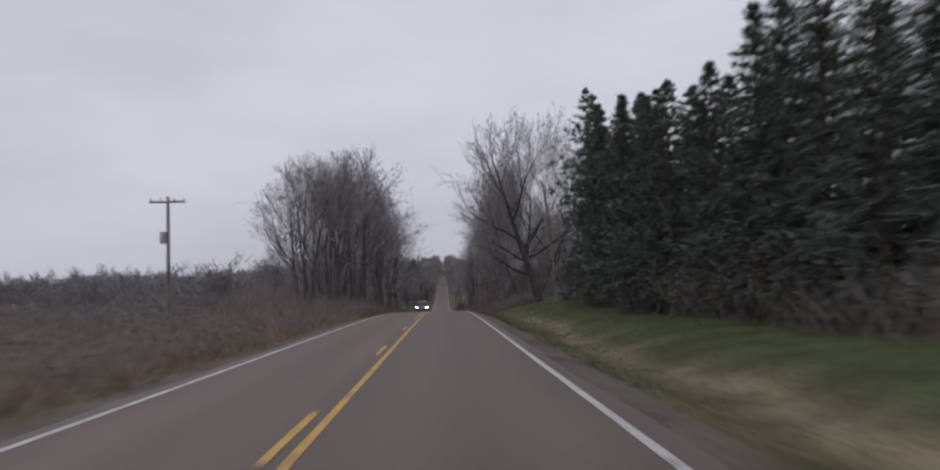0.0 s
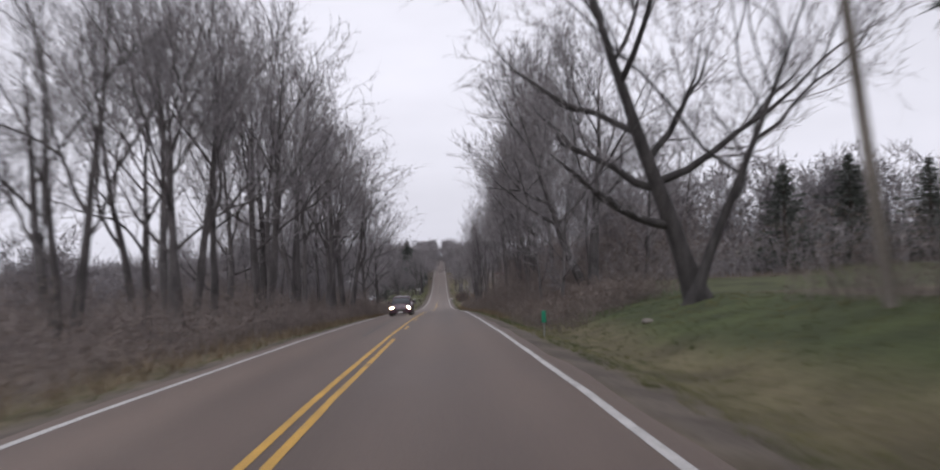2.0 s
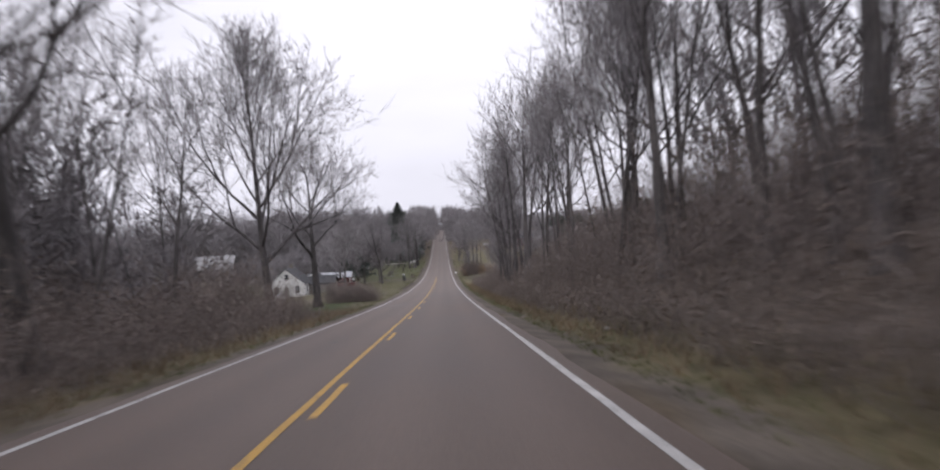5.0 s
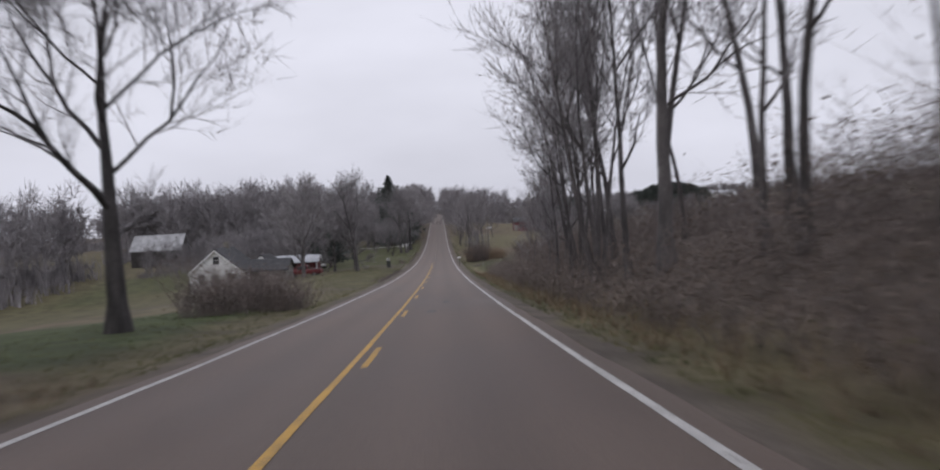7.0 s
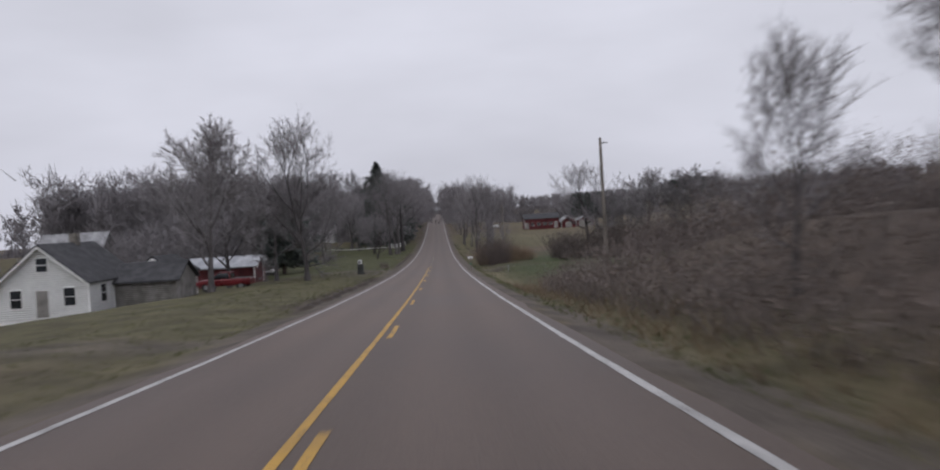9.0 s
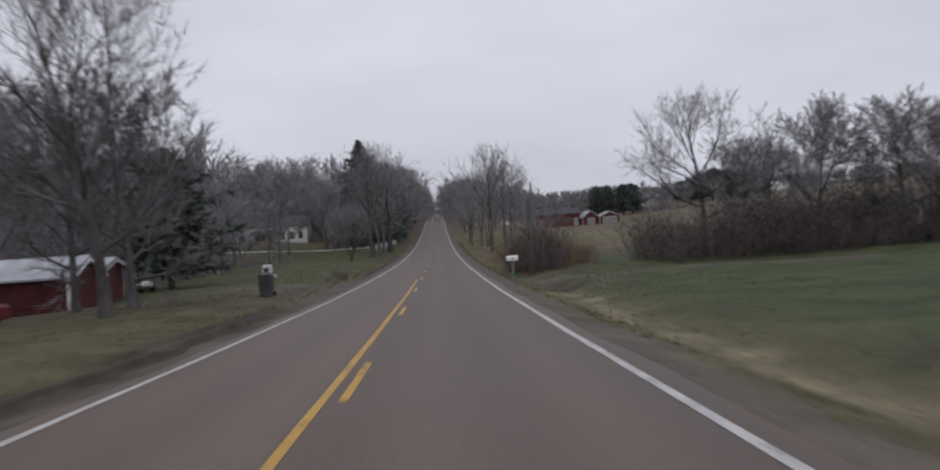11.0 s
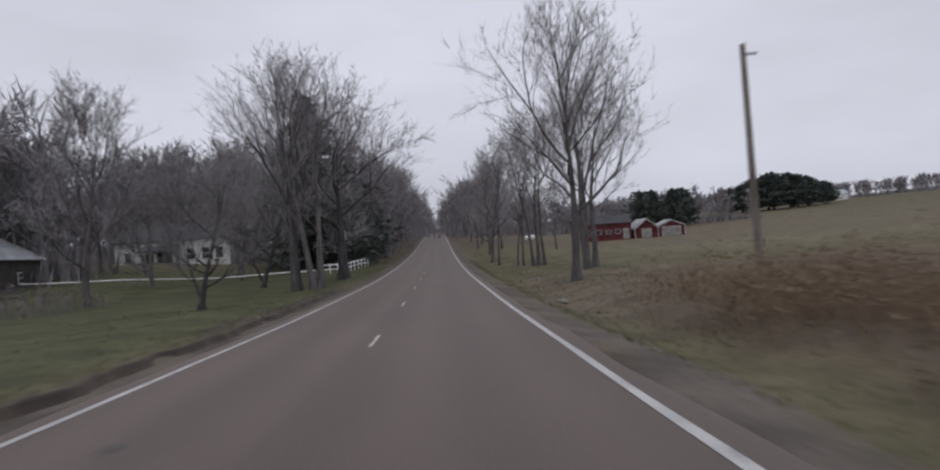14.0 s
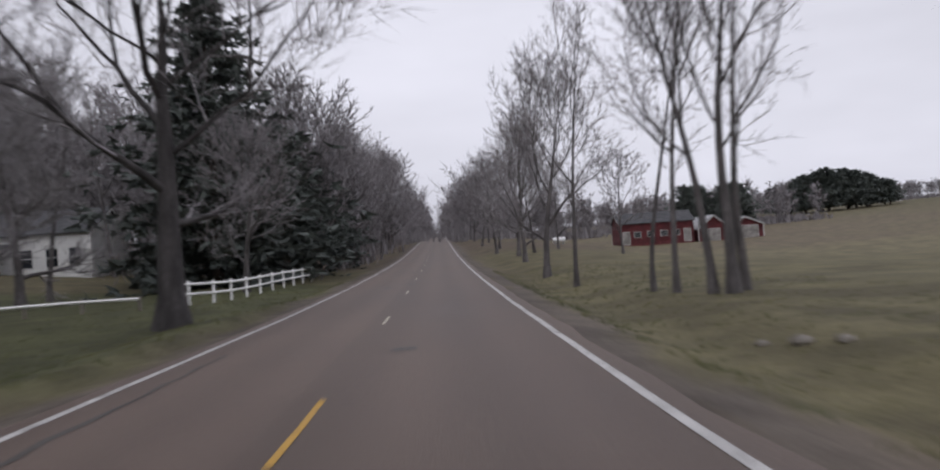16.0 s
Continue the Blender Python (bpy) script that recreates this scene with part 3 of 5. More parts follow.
def bare_tree(seed, H, wide=0.34, fork=0.15, limbs=11, trunk_r=0.25, stems=1, tilt=0.12, leaders=None, low=62, high=20, rise=0.1, subs=1.0, sprays=8, twig_r=0.009, boughs=(), wiggle=0.11, forked=True):
    """Trunk and crown arrays of a leafless tree. Limbs leave the stem at `low` degrees from upright near the fork and at `high` near the top,
    reach to an egg-shaped outline, fork once, and carry branches, twigs and sprays of fine twigs. boughs: (share of the height, turn, degrees from upright, metres)."""
    rs = np.random.RandomState(seed)
    wood, segs, T = [], [], []
    z0 = H * fork * 0.6
    mid = np.array([0, 0, z0 + (H - z0) * 0.52])
    axes = np.array([wide * H, wide * H, (H - z0) * 0.5])

    def room(p, d):
        a, b = (p - mid) / axes, d / axes
        k, m, n = b @ b, a @ b, a @ a - 1
        s = m * m - k * n
        return max((-m + math.sqrt(s)) / k, 0.5) if s > 0 else 0.5

    def path(p, d, length, n, bend, lift):
        pts = [np.array(p)]
        d = np.array(d, float)
        for _ in range(n):
            d = d + rs.normal(0, bend, 3) + np.array([0, 0, lift])
            d /= np.linalg.norm(d)
            pts.append(pts[-1] + d * length / n)
        return np.array(pts)

    def aside(d, angle, up=0.0):
        r = rs.normal(0, 1, 3)
        r -= d * (r @ d)
        r /= np.linalg.norm(r) + 1e-9
        v = d * math.cos(angle) + r * math.sin(angle) + np.array([0, 0, up])
        return v / np.linalg.norm(v)

    def along(pts, f):
        i = min(int(f * (len(pts) - 1)), len(pts) - 2)
        g = f * (len(pts) - 1) - i
        d = pts[i + 1] - pts[i]
        return pts[i] * (1 - g) + pts[i + 1] * g, d / (np.linalg.norm(d) + 1e-9)

    def branch(p, d, length, r):
        pts = path(p, d, length, 4, 0.15, rise * 0.6)
        rad = np.linspace(r, 0.008, 5)
        for i in range(4):
            segs.append((pts[i], pts[i + 1], rad[i], rad[i + 1]))
        for f in np.linspace(0.15, 1.0, int(np.clip(length / 0.3 * subs, 4, 10))):
            q, dd = along(pts, min(f, 0.999))
            tw = path(q, aside(dd, rs.uniform(0.35, 0.95), 0.1), (0.45 + 0.32 * length) * rs.uniform(0.6, 1.25), 2, 0.16, rise)
            T.append(tw)

    def limb(p, d, reach, r, split):
        pts = path(p, d, reach, 7, wiggle, rise * 0.7)
        wood.append(tube(pts, np.linspace(r, 0.018, len(pts)), 6))
        for g in np.linspace(0.22, 1.0, int(np.clip(reach / 0.75 * subs, 4, 9))):
            q, dd = along(pts, min(g, 0.999))
            branch(q, aside(dd, rs.uniform(0.45, 0.9) if g < 0.95 else 0.15, 0.12), min(room(q, dd) + 0.6, (0.48 - 0.22 * g) * reach + 0.7) * rs.uniform(0.75, 1.15), max(r * (1 - g * 0.8) * 0.5, 0.014))
        if split:
            q, dd = along(pts, rs.uniform(0.3, 0.5))
            nd = aside(dd, rs.uniform(0.4, 0.65), 0.15)
            limb(q, nd, min(room(q, nd), reach * 0.7) * rs.uniform(0.8, 1.0), r * 0.62, False)

    for s in range(stems):
        az = 2 * math.pi * (s / stems + 0.12 * rs.rand()) + seed
        slant = tilt * (0.6 + 0.8 * rs.rand()) if stems > 1 else 0.02
        d0 = np.array([math.cos(az) * slant, math.sin(az) * slant, 1.0])
        h, r0 = H * (1 if s == 0 else rs.uniform(0.8, 1)), trunk_r * (1 if stems == 1 else rs.uniform(0.6, 0.95))
        if leaders:
            d0 = np.array([leaders[s][0], leaders[s][1], 1.0])
            h, r0 = H * leaders[s][2], trunk_r * leaders[s][3]
        start = np.array([math.cos(az), math.sin(az), 0]) * (0.0 if stems == 1 else trunk_r * 0.8)
        trunk = path(start - np.array([0, 0, 0.3]), d0 / np.linalg.norm(d0), h * 0.9, 10, 0.035, 0.035 if stems > 1 else 0.02)
        rad = r0 * (1 - np.linspace(0, 1, len(trunk)) ** 0.85 * 0.94)
        rad[0] *= 1.45
        wood.append(tube(trunk, rad, 9))
        for k in range(limbs):
            u = ((k + 0.7 * rs.rand()) / limbs) ** 0.9
            f = fork + (0.96 - fork) * u
            p, d = along(trunk, f)
            a, tip = 2.4 * k + s + rs.uniform(-0.45, 0.45), radians(low + (high - low) * u + rs.normal(0, 5))
            ld = np.array([math.cos(a) * math.sin(tip), math.sin(a) * math.sin(tip), math.cos(tip)])
            limb(p, ld, room(p, ld) * rs.uniform(0.8, 1.03), max(float(np.interp(f, np.linspace(0, 1, len(rad)), rad)) * rs.uniform(0.42, 0.66), 0.026), forked)
        for f, turn, tip, length in boughs if s == 0 else ():
            p, d = along(trunk, f)
            a, tip = radians(turn), radians(tip)
            limb(p, np.array([math.cos(a) * math.sin(tip), math.sin(a) * math.sin(tip), math.cos(tip)]), length, float(np.interp(f, np.linspace(0, 1, len(rad)), rad)) * 0.6, True)
        branch(trunk[-1], np.array([0, 0, 1.0]), h * 0.12, 0.025)
    T = np.array(T)
    # sprays: fine twigs on every twig
    n = len(T)
    u = rs.uniform(0.05, 1.0, (n, sprays, 1))
    a, b, c = T[:, None, 0], T[:, None, 1], T[:, None, 2]
    q = np.where(u < 0.5, a + (b - a) * 2 * u, b + (c - b) * (2 * u - 1))
    td = c - a
    tl = np.linalg.norm(td, axis=2, keepdims=True)
    o = td / tl + rs.normal(0, 0.5, (n, sprays, 3)) + np.array([0, 0, 0.18])
    e = q + o / np.linalg.norm(o, axis=2, keepdims=True) * tl * rs.uniform(0.3, 0.75, (n, sprays, 1))
    p0 = np.concatenate([T[:, 0], T[:, 1], q.reshape(-1, 3)])
    p1 = np.concatenate([T[:, 1], T[:, 2], e.reshape(-1, 3)])
    r = np.concatenate([np.full(n, twig_r * 1.5), np.full(n, twig_r * 1.2), np.full(n * sprays, twig_r)])
    g = [np.array(c) for c in zip(*segs)]
    return joined(wood), joined([sticks(g[0], g[1], g[2], g[3]), slips(p0, p1, r)])


def tree_meshes(name, **kw):
    (tv, tf), (cv, cf) = bare_tree(**kw)
    t = mesh_of(name + "_trunk", tv, tf, [OAKBARK if "oak" in name or name == "stout" else BARK])
    t.polygons.foreach_set("use_smooth", np.ones(len(t.polygons), bool))
    return t, mesh_of(name + "_crown", cv, cf, [SHADETWIG if name.startswith("far") else TWIG])


KINDS = {
    "round": dict(seed=1, H=13, wide=0.36, fork=0.14, limbs=11, trunk_r=0.24, sprays=11, twig_r=0.01),
    "round2": dict(seed=2, H=13, wide=0.34, fork=0.18, limbs=11, trunk_r=0.24, low=52, sprays=11, twig_r=0.01),
    "dense": dict(seed=41, H=12, wide=0.42, fork=0.12, limbs=12, trunk_r=0.24, low=74, sprays=20, twig_r=0.014),
    "dense2": dict(seed=42, H=12, wide=0.38, fork=0.15, limbs=12, trunk_r=0.24, low=66, sprays=20, twig_r=0.014),
    "maple": dict(seed=31, H=16, wide=0.36, fork=0.22, limbs=5, trunk_r=0.32, stems=3, tilt=0.17, low=52, high=16, wiggle=0.14, subs=0.85, sprays=6),
    "maple2": dict(seed=32, H=16, wide=0.35, fork=0.28, limbs=6, trunk_r=0.34, stems=2, tilt=0.11, low=55, high=16, wiggle=0.15, subs=0.85, sprays=6),
    "stout": dict(seed=33, H=17, wide=0.33, fork=0.36, limbs=8, trunk_r=0.44, low=58, high=16, wiggle=0.15, subs=0.85, sprays=6),
    "elm": dict(seed=43, H=19, wide=0.42, fork=0.2, limbs=18, trunk_r=0.34, low=58, high=6, rise=0.07, wiggle=0.07, sprays=10),
    "oak": dict(seed=4, H=15, wide=0.5, fork=0.26, limbs=11, trunk_r=0.42, low=78, high=25, wiggle=0.16, sprays=9),
    "oak2": dict(seed=15, H=15, wide=0.46, fork=0.26, limbs=11, trunk_r=0.36, low=72, high=20, wiggle=0.17, sprays=9),
    "lawn": dict(seed=47, H=15, wide=0.46, fork=0.24, limbs=12, trunk_r=0.27, low=56, high=10, wiggle=0.15, subs=0.8, sprays=6, boughs=((0.3, -5, 60, 7.0), (0.42, 170, 50, 5.0))),
    "lean_oak": dict(seed=44, H=18, wide=0.46, fork=0.3, limbs=8, trunk_r=0.43, stems=2, low=62, high=20, wiggle=0.15, leaders=((-0.26, 0.05, 1.0, 1.0), (0.42, 0.1, 0.75, 0.6)), boughs=((0.2, 185, 80, 5.5), (0.29, 178, 72, 6.5), (0.36, 20, 62, 6.0)), sprays=8),
    "twin_oak": dict(seed=45, H=18, wide=0.44, fork=0.34, limbs=8, trunk_r=0.44, stems=2, low=66, high=20, wiggle=0.15, leaders=((-0.46, 0.05, 0.95, 0.85), (0.06, 0.1, 1.0, 1.0)), boughs=((0.36, 185, 66, 6.0), (0.46, 170, 60, 5.5)), sprays=8),
    "tall": dict(seed=5, H=16, wide=0.2, fork=0.34, limbs=9, trunk_r=0.24, low=46, high=14, wiggle=0.13, subs=0.9, sprays=6),
    "tall2": dict(seed=6, H=16, wide=0.17, fork=0.36, limbs=9, trunk_r=0.19, low=44, high=12, wiggle=0.13, subs=0.9, sprays=6),
    "pole": dict(seed=7, H=15, wide=0.13, fork=0.42, limbs=8, trunk_r=0.12, low=36, high=12, sprays=9, forked=False),
    "pole2": dict(seed=17, H=15, wide=0.15, fork=0.3, limbs=9, trunk_r=0.14, low=44, high=12, sprays=9, forked=False),
    "clump": dict(seed=8, H=14, wide=0.3, fork=0.3, limbs=5, trunk_r=0.17, stems=4, tilt=0.13, low=46, high=14, subs=0.9, sprays=6),
    "far": dict(seed=9, H=13, wide=0.38, fork=0.16, limbs=9, trunk_r=0.22, sprays=7, subs=0.6, twig_r=0.028),
    "far2": dict(seed=10, H=13, wide=0.34, fork=0.2, limbs=9, trunk_r=0.2, sprays=7, subs=0.6, twig_r=0.028),
    "sapling": dict(seed=12, H=6, wide=0.32, fork=0.1, limbs=8, trunk_r=0.06, sprays=7, forked=False),
}
TREES = {k: tree_meshes(k, **kw) for k, kw in KINDS.items()}


def fuzzy_tree(seed, H, wide, n, fat=1.0):
    """A tree for far woods: stem, a few limbs, and a loose cloud of twigs, cheap enough for hundreds."""
    rs = np.random.RandomState(seed)
    stem = np.array([(0.2 * math.sin(i), 0.2 * math.cos(1.7 * i), -0.3 + H * 0.8 * i / 4) for i in range(5)])
    tv, tq = tube(stem, np.linspace(0.24, 0.04, 5), 5)
    p0, p1, r = [], [], []
    tips = []
    for k in range(11):
        f = 0.2 + 0.75 * k / 11
        a = 2.4 * k
        s = np.array([0, 0, H * 0.8 * f])
        e = s + np.array([math.cos(a), math.sin(a), 0]) * wide * rs.uniform(0.45, 0.9) * (1.1 - 0.5 * f) + np.array([0, 0, H * rs.uniform(0.12, 0.3)])
        p0 += [s]
        p1 += [e]
        r += [0.07 * (1.2 - f)]
        tips += [(s, e)]
    for _ in range(n):
        s, e = tips[rs.randint(len(tips))]
        q = s + (e - s) * rs.uniform(0.15, 1.1) + rs.normal(0, wide * 0.13, 3)
        d = rs.normal(0, 0.6, 3) + np.array([q[0] / wide, q[1] / wide, 1.0]) * 0.8
        p0.append(q)
        p1.append(q + d * rs.uniform(0.5, 1.3))
        r.append(rs.uniform(0.03, 0.075) * fat)
    for _ in range(70):
        a, q = rs.uniform(0, 6.28), wide * rs.uniform(0.2, 1.2)
        s = np.array([math.cos(a) * q, math.sin(a) * q, -0.2])
        p0.append(s)
        p1.append(s + np.array([rs.normal(0, 0.5), rs.normal(0, 0.5), rs.uniform(1.2, 3.6)]))
        r.append(rs.uniform(0.06, 0.13) * fat)
    cv, cq = slips(p0, p1, r)
    return (tv, tq), (cv, cq)


FUZZY = [fuzzy_tree(61 + i, 13, 4.4 - 0.4 * i, 620) for i in range(4)]
FUZZY_FAR = [fuzzy_tree(71 + i, 13, 5.2 - 0.5 * i, 300, 3.4) for i in range(4)]
BASE_H = {k: kw["H"] for k, kw in KINDS.items()}
FIRST = {}
plot = np.random.RandomState(5)


def plant(kind, x, y, h, label="", group="", turn=None, sink=0.0, wide=1.0):
    """A bare tree of the kind, h metres high, standing at (x, y)."""
    s = h / BASE_H[kind]
    a = plot.uniform(0, 360) if turn is None else turn
    m = Matrix.Translation((x, y, gz(x, y) - sink)) @ Matrix.Rotation(radians(a), 4, "Z") @ Matrix.Diagonal((s * wide, s * wide, s, 1))
    if kind not in FIRST:
        e = thing("bare_tree", (0, 0, 0), label, "tree", group)
        for nm, me in zip(("trunk", "crown"), TREES[kind]):
            o = new(nm, me)
            o.parent = e
        FIRST[kind] = e
        e.matrix_basis = m
    else:
        src = FIRST[kind]
        keep = src.matrix_basis.copy()
        src.matrix_basis = Matrix.Identity(4)
        e = copy_thing(src, m)
        src.matrix_basis = keep
    return tagged(e, label or "bare leafless tree with grey-brown bark", "tree", group or "roadside trees")


def pine_meshes(name, seed, H, trunk_r, reach, start, whorls, per, tufts, needle, blades=7, droop=-0.1, size=0.3, mat=None, taper=0.9):
    """A conifer: trunk and crown, the crown of branches set with needle tufts."""
    rs = np.random.RandomState(seed)
    pts = np.array([(0.05 * math.sin(i), 0.05 * math.cos(2 * i), -0.3 + (H + 0.3) * i / 9) for i in range(10)])
    tv, tq = tube(pts, np.linspace(trunk_r, 0.02, 10), 8)
    P0, P1, R0, tri = [], [], [], []
    for k in range(whorls):
        f = k / (whorls - 1)
        z = H * (start + (0.985 - start) * f)
        L = reach * (1 - f) ** taper * rs.uniform(0.75, 1.15) + 0.12
        if f < 0.12:
            L *= 0.75
        for j in range(per):
            a = 2 * math.pi * (j + 0.6 * rs.rand()) / per + k * 0.9
            d = np.array([math.cos(a), math.sin(a), droop + 0.45 * f + rs.normal(0, 0.12)])
            l = L * rs.uniform(0.45, 1.2)
            b0 = np.array([0, 0, z + rs.uniform(-0.2, 0.2)])
            b1 = b0 + d * l
            P0.append(b0)
            P1.append(b1)
            R0.append(0.012 + 0.03 * (1 - f))
            for g in np.linspace(0.3, 1.0, tufts):
                c = b0 + (b1 - b0) * g + rs.normal(0, 0.11, 3) * l * 0.5
                for _ in range(blades):
                    o = rs.normal(0, 1, 3) + d * 0.9
                    o /= np.linalg.norm(o)
                    w = np.cross(o, rs.normal(0, 1, 3))
                    w /= np.linalg.norm(w) + 1e-9
                    s = size * rs.uniform(0.6, 1.4) * (1 - 0.5 * f)
                    tri.append((c - w * needle * s, c + w * needle * s, c + o * s))
    sv, sq = sticks(P0, P1, R0, [0.008] * len(P0))
    T = np.array(tri).reshape(-1, 3)
    v, f = joined([(sv, sq), (T, np.arange(len(T)).reshape(-1, 3))])
    return mesh_of(name + "_trunk", tv, [tq], [PINEBARK]), mesh_of(name + "_crown", v, f, [mat or NEEDLE])


PINES = [pine_meshes("pine", 21, 16, 0.2, 3.6, 0.05, 26, 7, 6, 0.085, blades=9, droop=0.0, size=0.6, taper=0.85),
         pine_meshes("pine_b", 22, 16, 0.18, 3.2, 0.08, 26, 7, 6, 0.085, blades=9, droop=0.1, size=0.6, taper=0.75),
         pine_meshes("pine_c", 23, 16, 0.22, 3.9, 0.04, 26, 7, 6, 0.085, blades=9, droop=-0.05, size=0.62, taper=0.95)]
SPRUCES = [pine_meshes("spruce", 24, 20, 0.25, 5.6, 0.04, 36, 9, 10, 0.24, blades=6, droop=-0.3, size=0.6, mat=SPRUCE, taper=0.8)]
HIGH_PINES = [pine_meshes("high_pine", 26, 17, 0.2, 4.0, 0.36, 15, 5, 6, 0.075, blades=12, droop=0.0, size=0.6)]
CEDARS = [pine_meshes("cedar", 25, 10, 0.2, 3.3, 0.12, 20, 8, 8, 0.26, blades=6, droop=0.25, size=0.62, mat=SPRUCE, taper=0.45)]


def conifer(name, meshes, full, x, y, h, label, group, wide=1.0):
    s = h / full
    e = thing(name, (0, 0, 0), label, "tree", group)
    e.matrix_basis = Matrix.Translation((x, y, gz(x, y))) @ Matrix.Rotation(plot.uniform(0, 6.28), 4, "Z") @ Matrix.Diagonal((s * wide, s * wide, s, 1))
    for nm, me in zip(("trunk", "crown"), meshes):
        new(nm, me).parent = e
    return e


# ---- thickets, weeds and grass: what nobody could count ----


def thicket(name, label, xs, ys, height, seed, mat, leaves=0, leaf_mat=None, stem_r=0.012, twigs=4, sway=0.35, leaf=0.042):
    """Stems with side twigs, at the given places; some with dead leaves still on."""
    rs = np.random.RandomState(seed)
    n = len(xs)
    hh = height * rs.uniform(0.45, 1.2, n) * np.clip(0.95 + 0.4 * wobble(xs, ys, 0.22) + 0.25 * wobble(xs + 9, ys, 0.6), 0.45, 1.4)
    base = np.stack([xs, ys, ground(xs, ys) - 0.05], 1)
    d = np.stack([rs.normal(0, sway, n), rs.normal(0, sway, n), np.ones(n)], 1)
    mid = base + d * hh[:, None] * 0.5
    tip = mid + (d + np.stack([rs.normal(0, 0.3, n), rs.normal(0, 0.3, n), np.zeros(n)], 1)) * hh[:, None] * 0.5
    p0, p1, r0, r1 = [base, mid], [mid, tip], [np.full(n, stem_r), np.full(n, stem_r * 0.75)], [np.full(n, stem_r * 0.75), np.full(n, stem_r * 0.4)]
    for _ in range(twigs):
        f = rs.uniform(0.15, 0.95, n)[:, None]
        q = np.where(f < 0.5, base + (mid - base) * f * 2, mid + (tip - mid) * (f - 0.5) * 2)
        o = np.stack([rs.normal(0, 0.7, n), rs.normal(0, 0.7, n), rs.uniform(0.2, 1.1, n)], 1)
        e = q + o * hh[:, None] * rs.uniform(0.12, 0.3, n)[:, None]
        p0.append(q)
        p1.append(e)
        r0.append(np.full(n, stem_r * 0.6))
        r1.append(np.full(n, stem_r * 0.3))
    a = sticks(p0[0], p1[0], r0[0], r1[0])
    t = slips(np.concatenate(p0[1:]), np.concatenate(p1[1:]), np.concatenate(r0[1:]))
    if not leaves:
        me = mesh_of(name, *joined([a, t]), [mat])
    else:
        k = n * leaves
        ends = np.concatenate(p1)
        c = ends[rs.randint(0, len(ends), k)] + rs.normal(0, 0.14, (k, 3))
        u = rs.normal(0, 1, (k, 3))
        u /= np.linalg.norm(u, axis=1, keepdims=True)
        w = np.cross(u, rs.normal(0, 1, (k, 3)))
        w /= np.linalg.norm(w, axis=1, keepdims=True)
        s = (leaf * rs.uniform(0.6, 1.5, k))[:, None]
        lv = np.stack([c - u * s, c - w * s * 0.6, c + u * s, c + w * s * 0.6], 1).reshape(-1, 3)
        v, f = joined([a, t, (lv, np.arange(4 * k).reshape(-1, 4))])
        me = mesh_of(name, v, f, [mat, leaf_mat])
        idx = np.zeros(len(me.polygons), np.int32)
        idx[len(a[1]) + len(t[1]):] = 1
        me.polygons.foreach_set("material_index", idx)
    return tagged(new(name, me), label, "undergrowth", kind="stuff")


def scatter(seed, n, x0, x1, y0, y1, power=1.0):
    rs = np.random.RandomState(seed)
    return x0 + (x1 - x0) * rs.rand(n) ** power, y0 + (y1 - y0) * rs.rand(n)


def patches(seed, n, k, xr, yr, size):
    """Places in k loose clumps with ragged edges."""
    rs = np.random.RandomState(seed)
    cx, cy = rs.uniform(*xr, k), rs.uniform(*yr, k)
    i = rs.randint(0, k, n)
    return cx[i] + rs.normal(0, size, n), cy[i] + rs.normal(0, size * 1.3, n)


def tufts(name, label, xs, ys, size, seed, mat, blades=5):
    """Grass: a few bent blades at every place."""
    rs = np.random.RandomState(seed)
    n = len(xs)
    xs, ys = np.repeat(xs, blades) + rs.normal(0, 0.05, n * blades), np.repeat(ys, blades) + rs.normal(0, 0.05, n * blades)
    k = len(xs)
    b = np.stack([xs, ys, ground(xs, ys) - 0.02], 1)
    o = np.stack([rs.normal(0, 0.5, k), rs.normal(0, 0.5, k), np.ones(k)], 1) * (size * rs.uniform(0.5, 1.3, k))[:, None]
    a = rs.uniform(0, 6.28, k)
    w = np.stack([np.cos(a), np.sin(a), np.zeros(k)], 1) * 0.012
    V = np.stack([b - w, b + w, b + o], 1).reshape(-1, 3)
    return tagged(new(name, mesh_of(name, V, [np.arange(3 * k).reshape(-1, 3)], [mat])), label, "grass", kind="stuff")


# ---- wooded stretch near the start ----
thicket("scrub", "brown tangled scrub beside the road", *scatter(31, 5200, -6.0, -30, -6, 66, 1.5), 1.5, 31, REDTWIG, 3, DEADLEAF)
thicket("scrub", "brown tangled scrub in an old field", *scatter(32, 2600, -30, -75, 10, 110), 1.9, 32, REDTWIG, 3, DEADLEAF, stem_r=0.02, leaf=0.09)
for i in range(9):
    plant("sapling", -30 - 6 * i + plot.uniform(-3, 3), 70 + plot.uniform(-8, 30), plot.uniform(4.5, 7.5), "small bare tree standing in scrub", "field saplings")

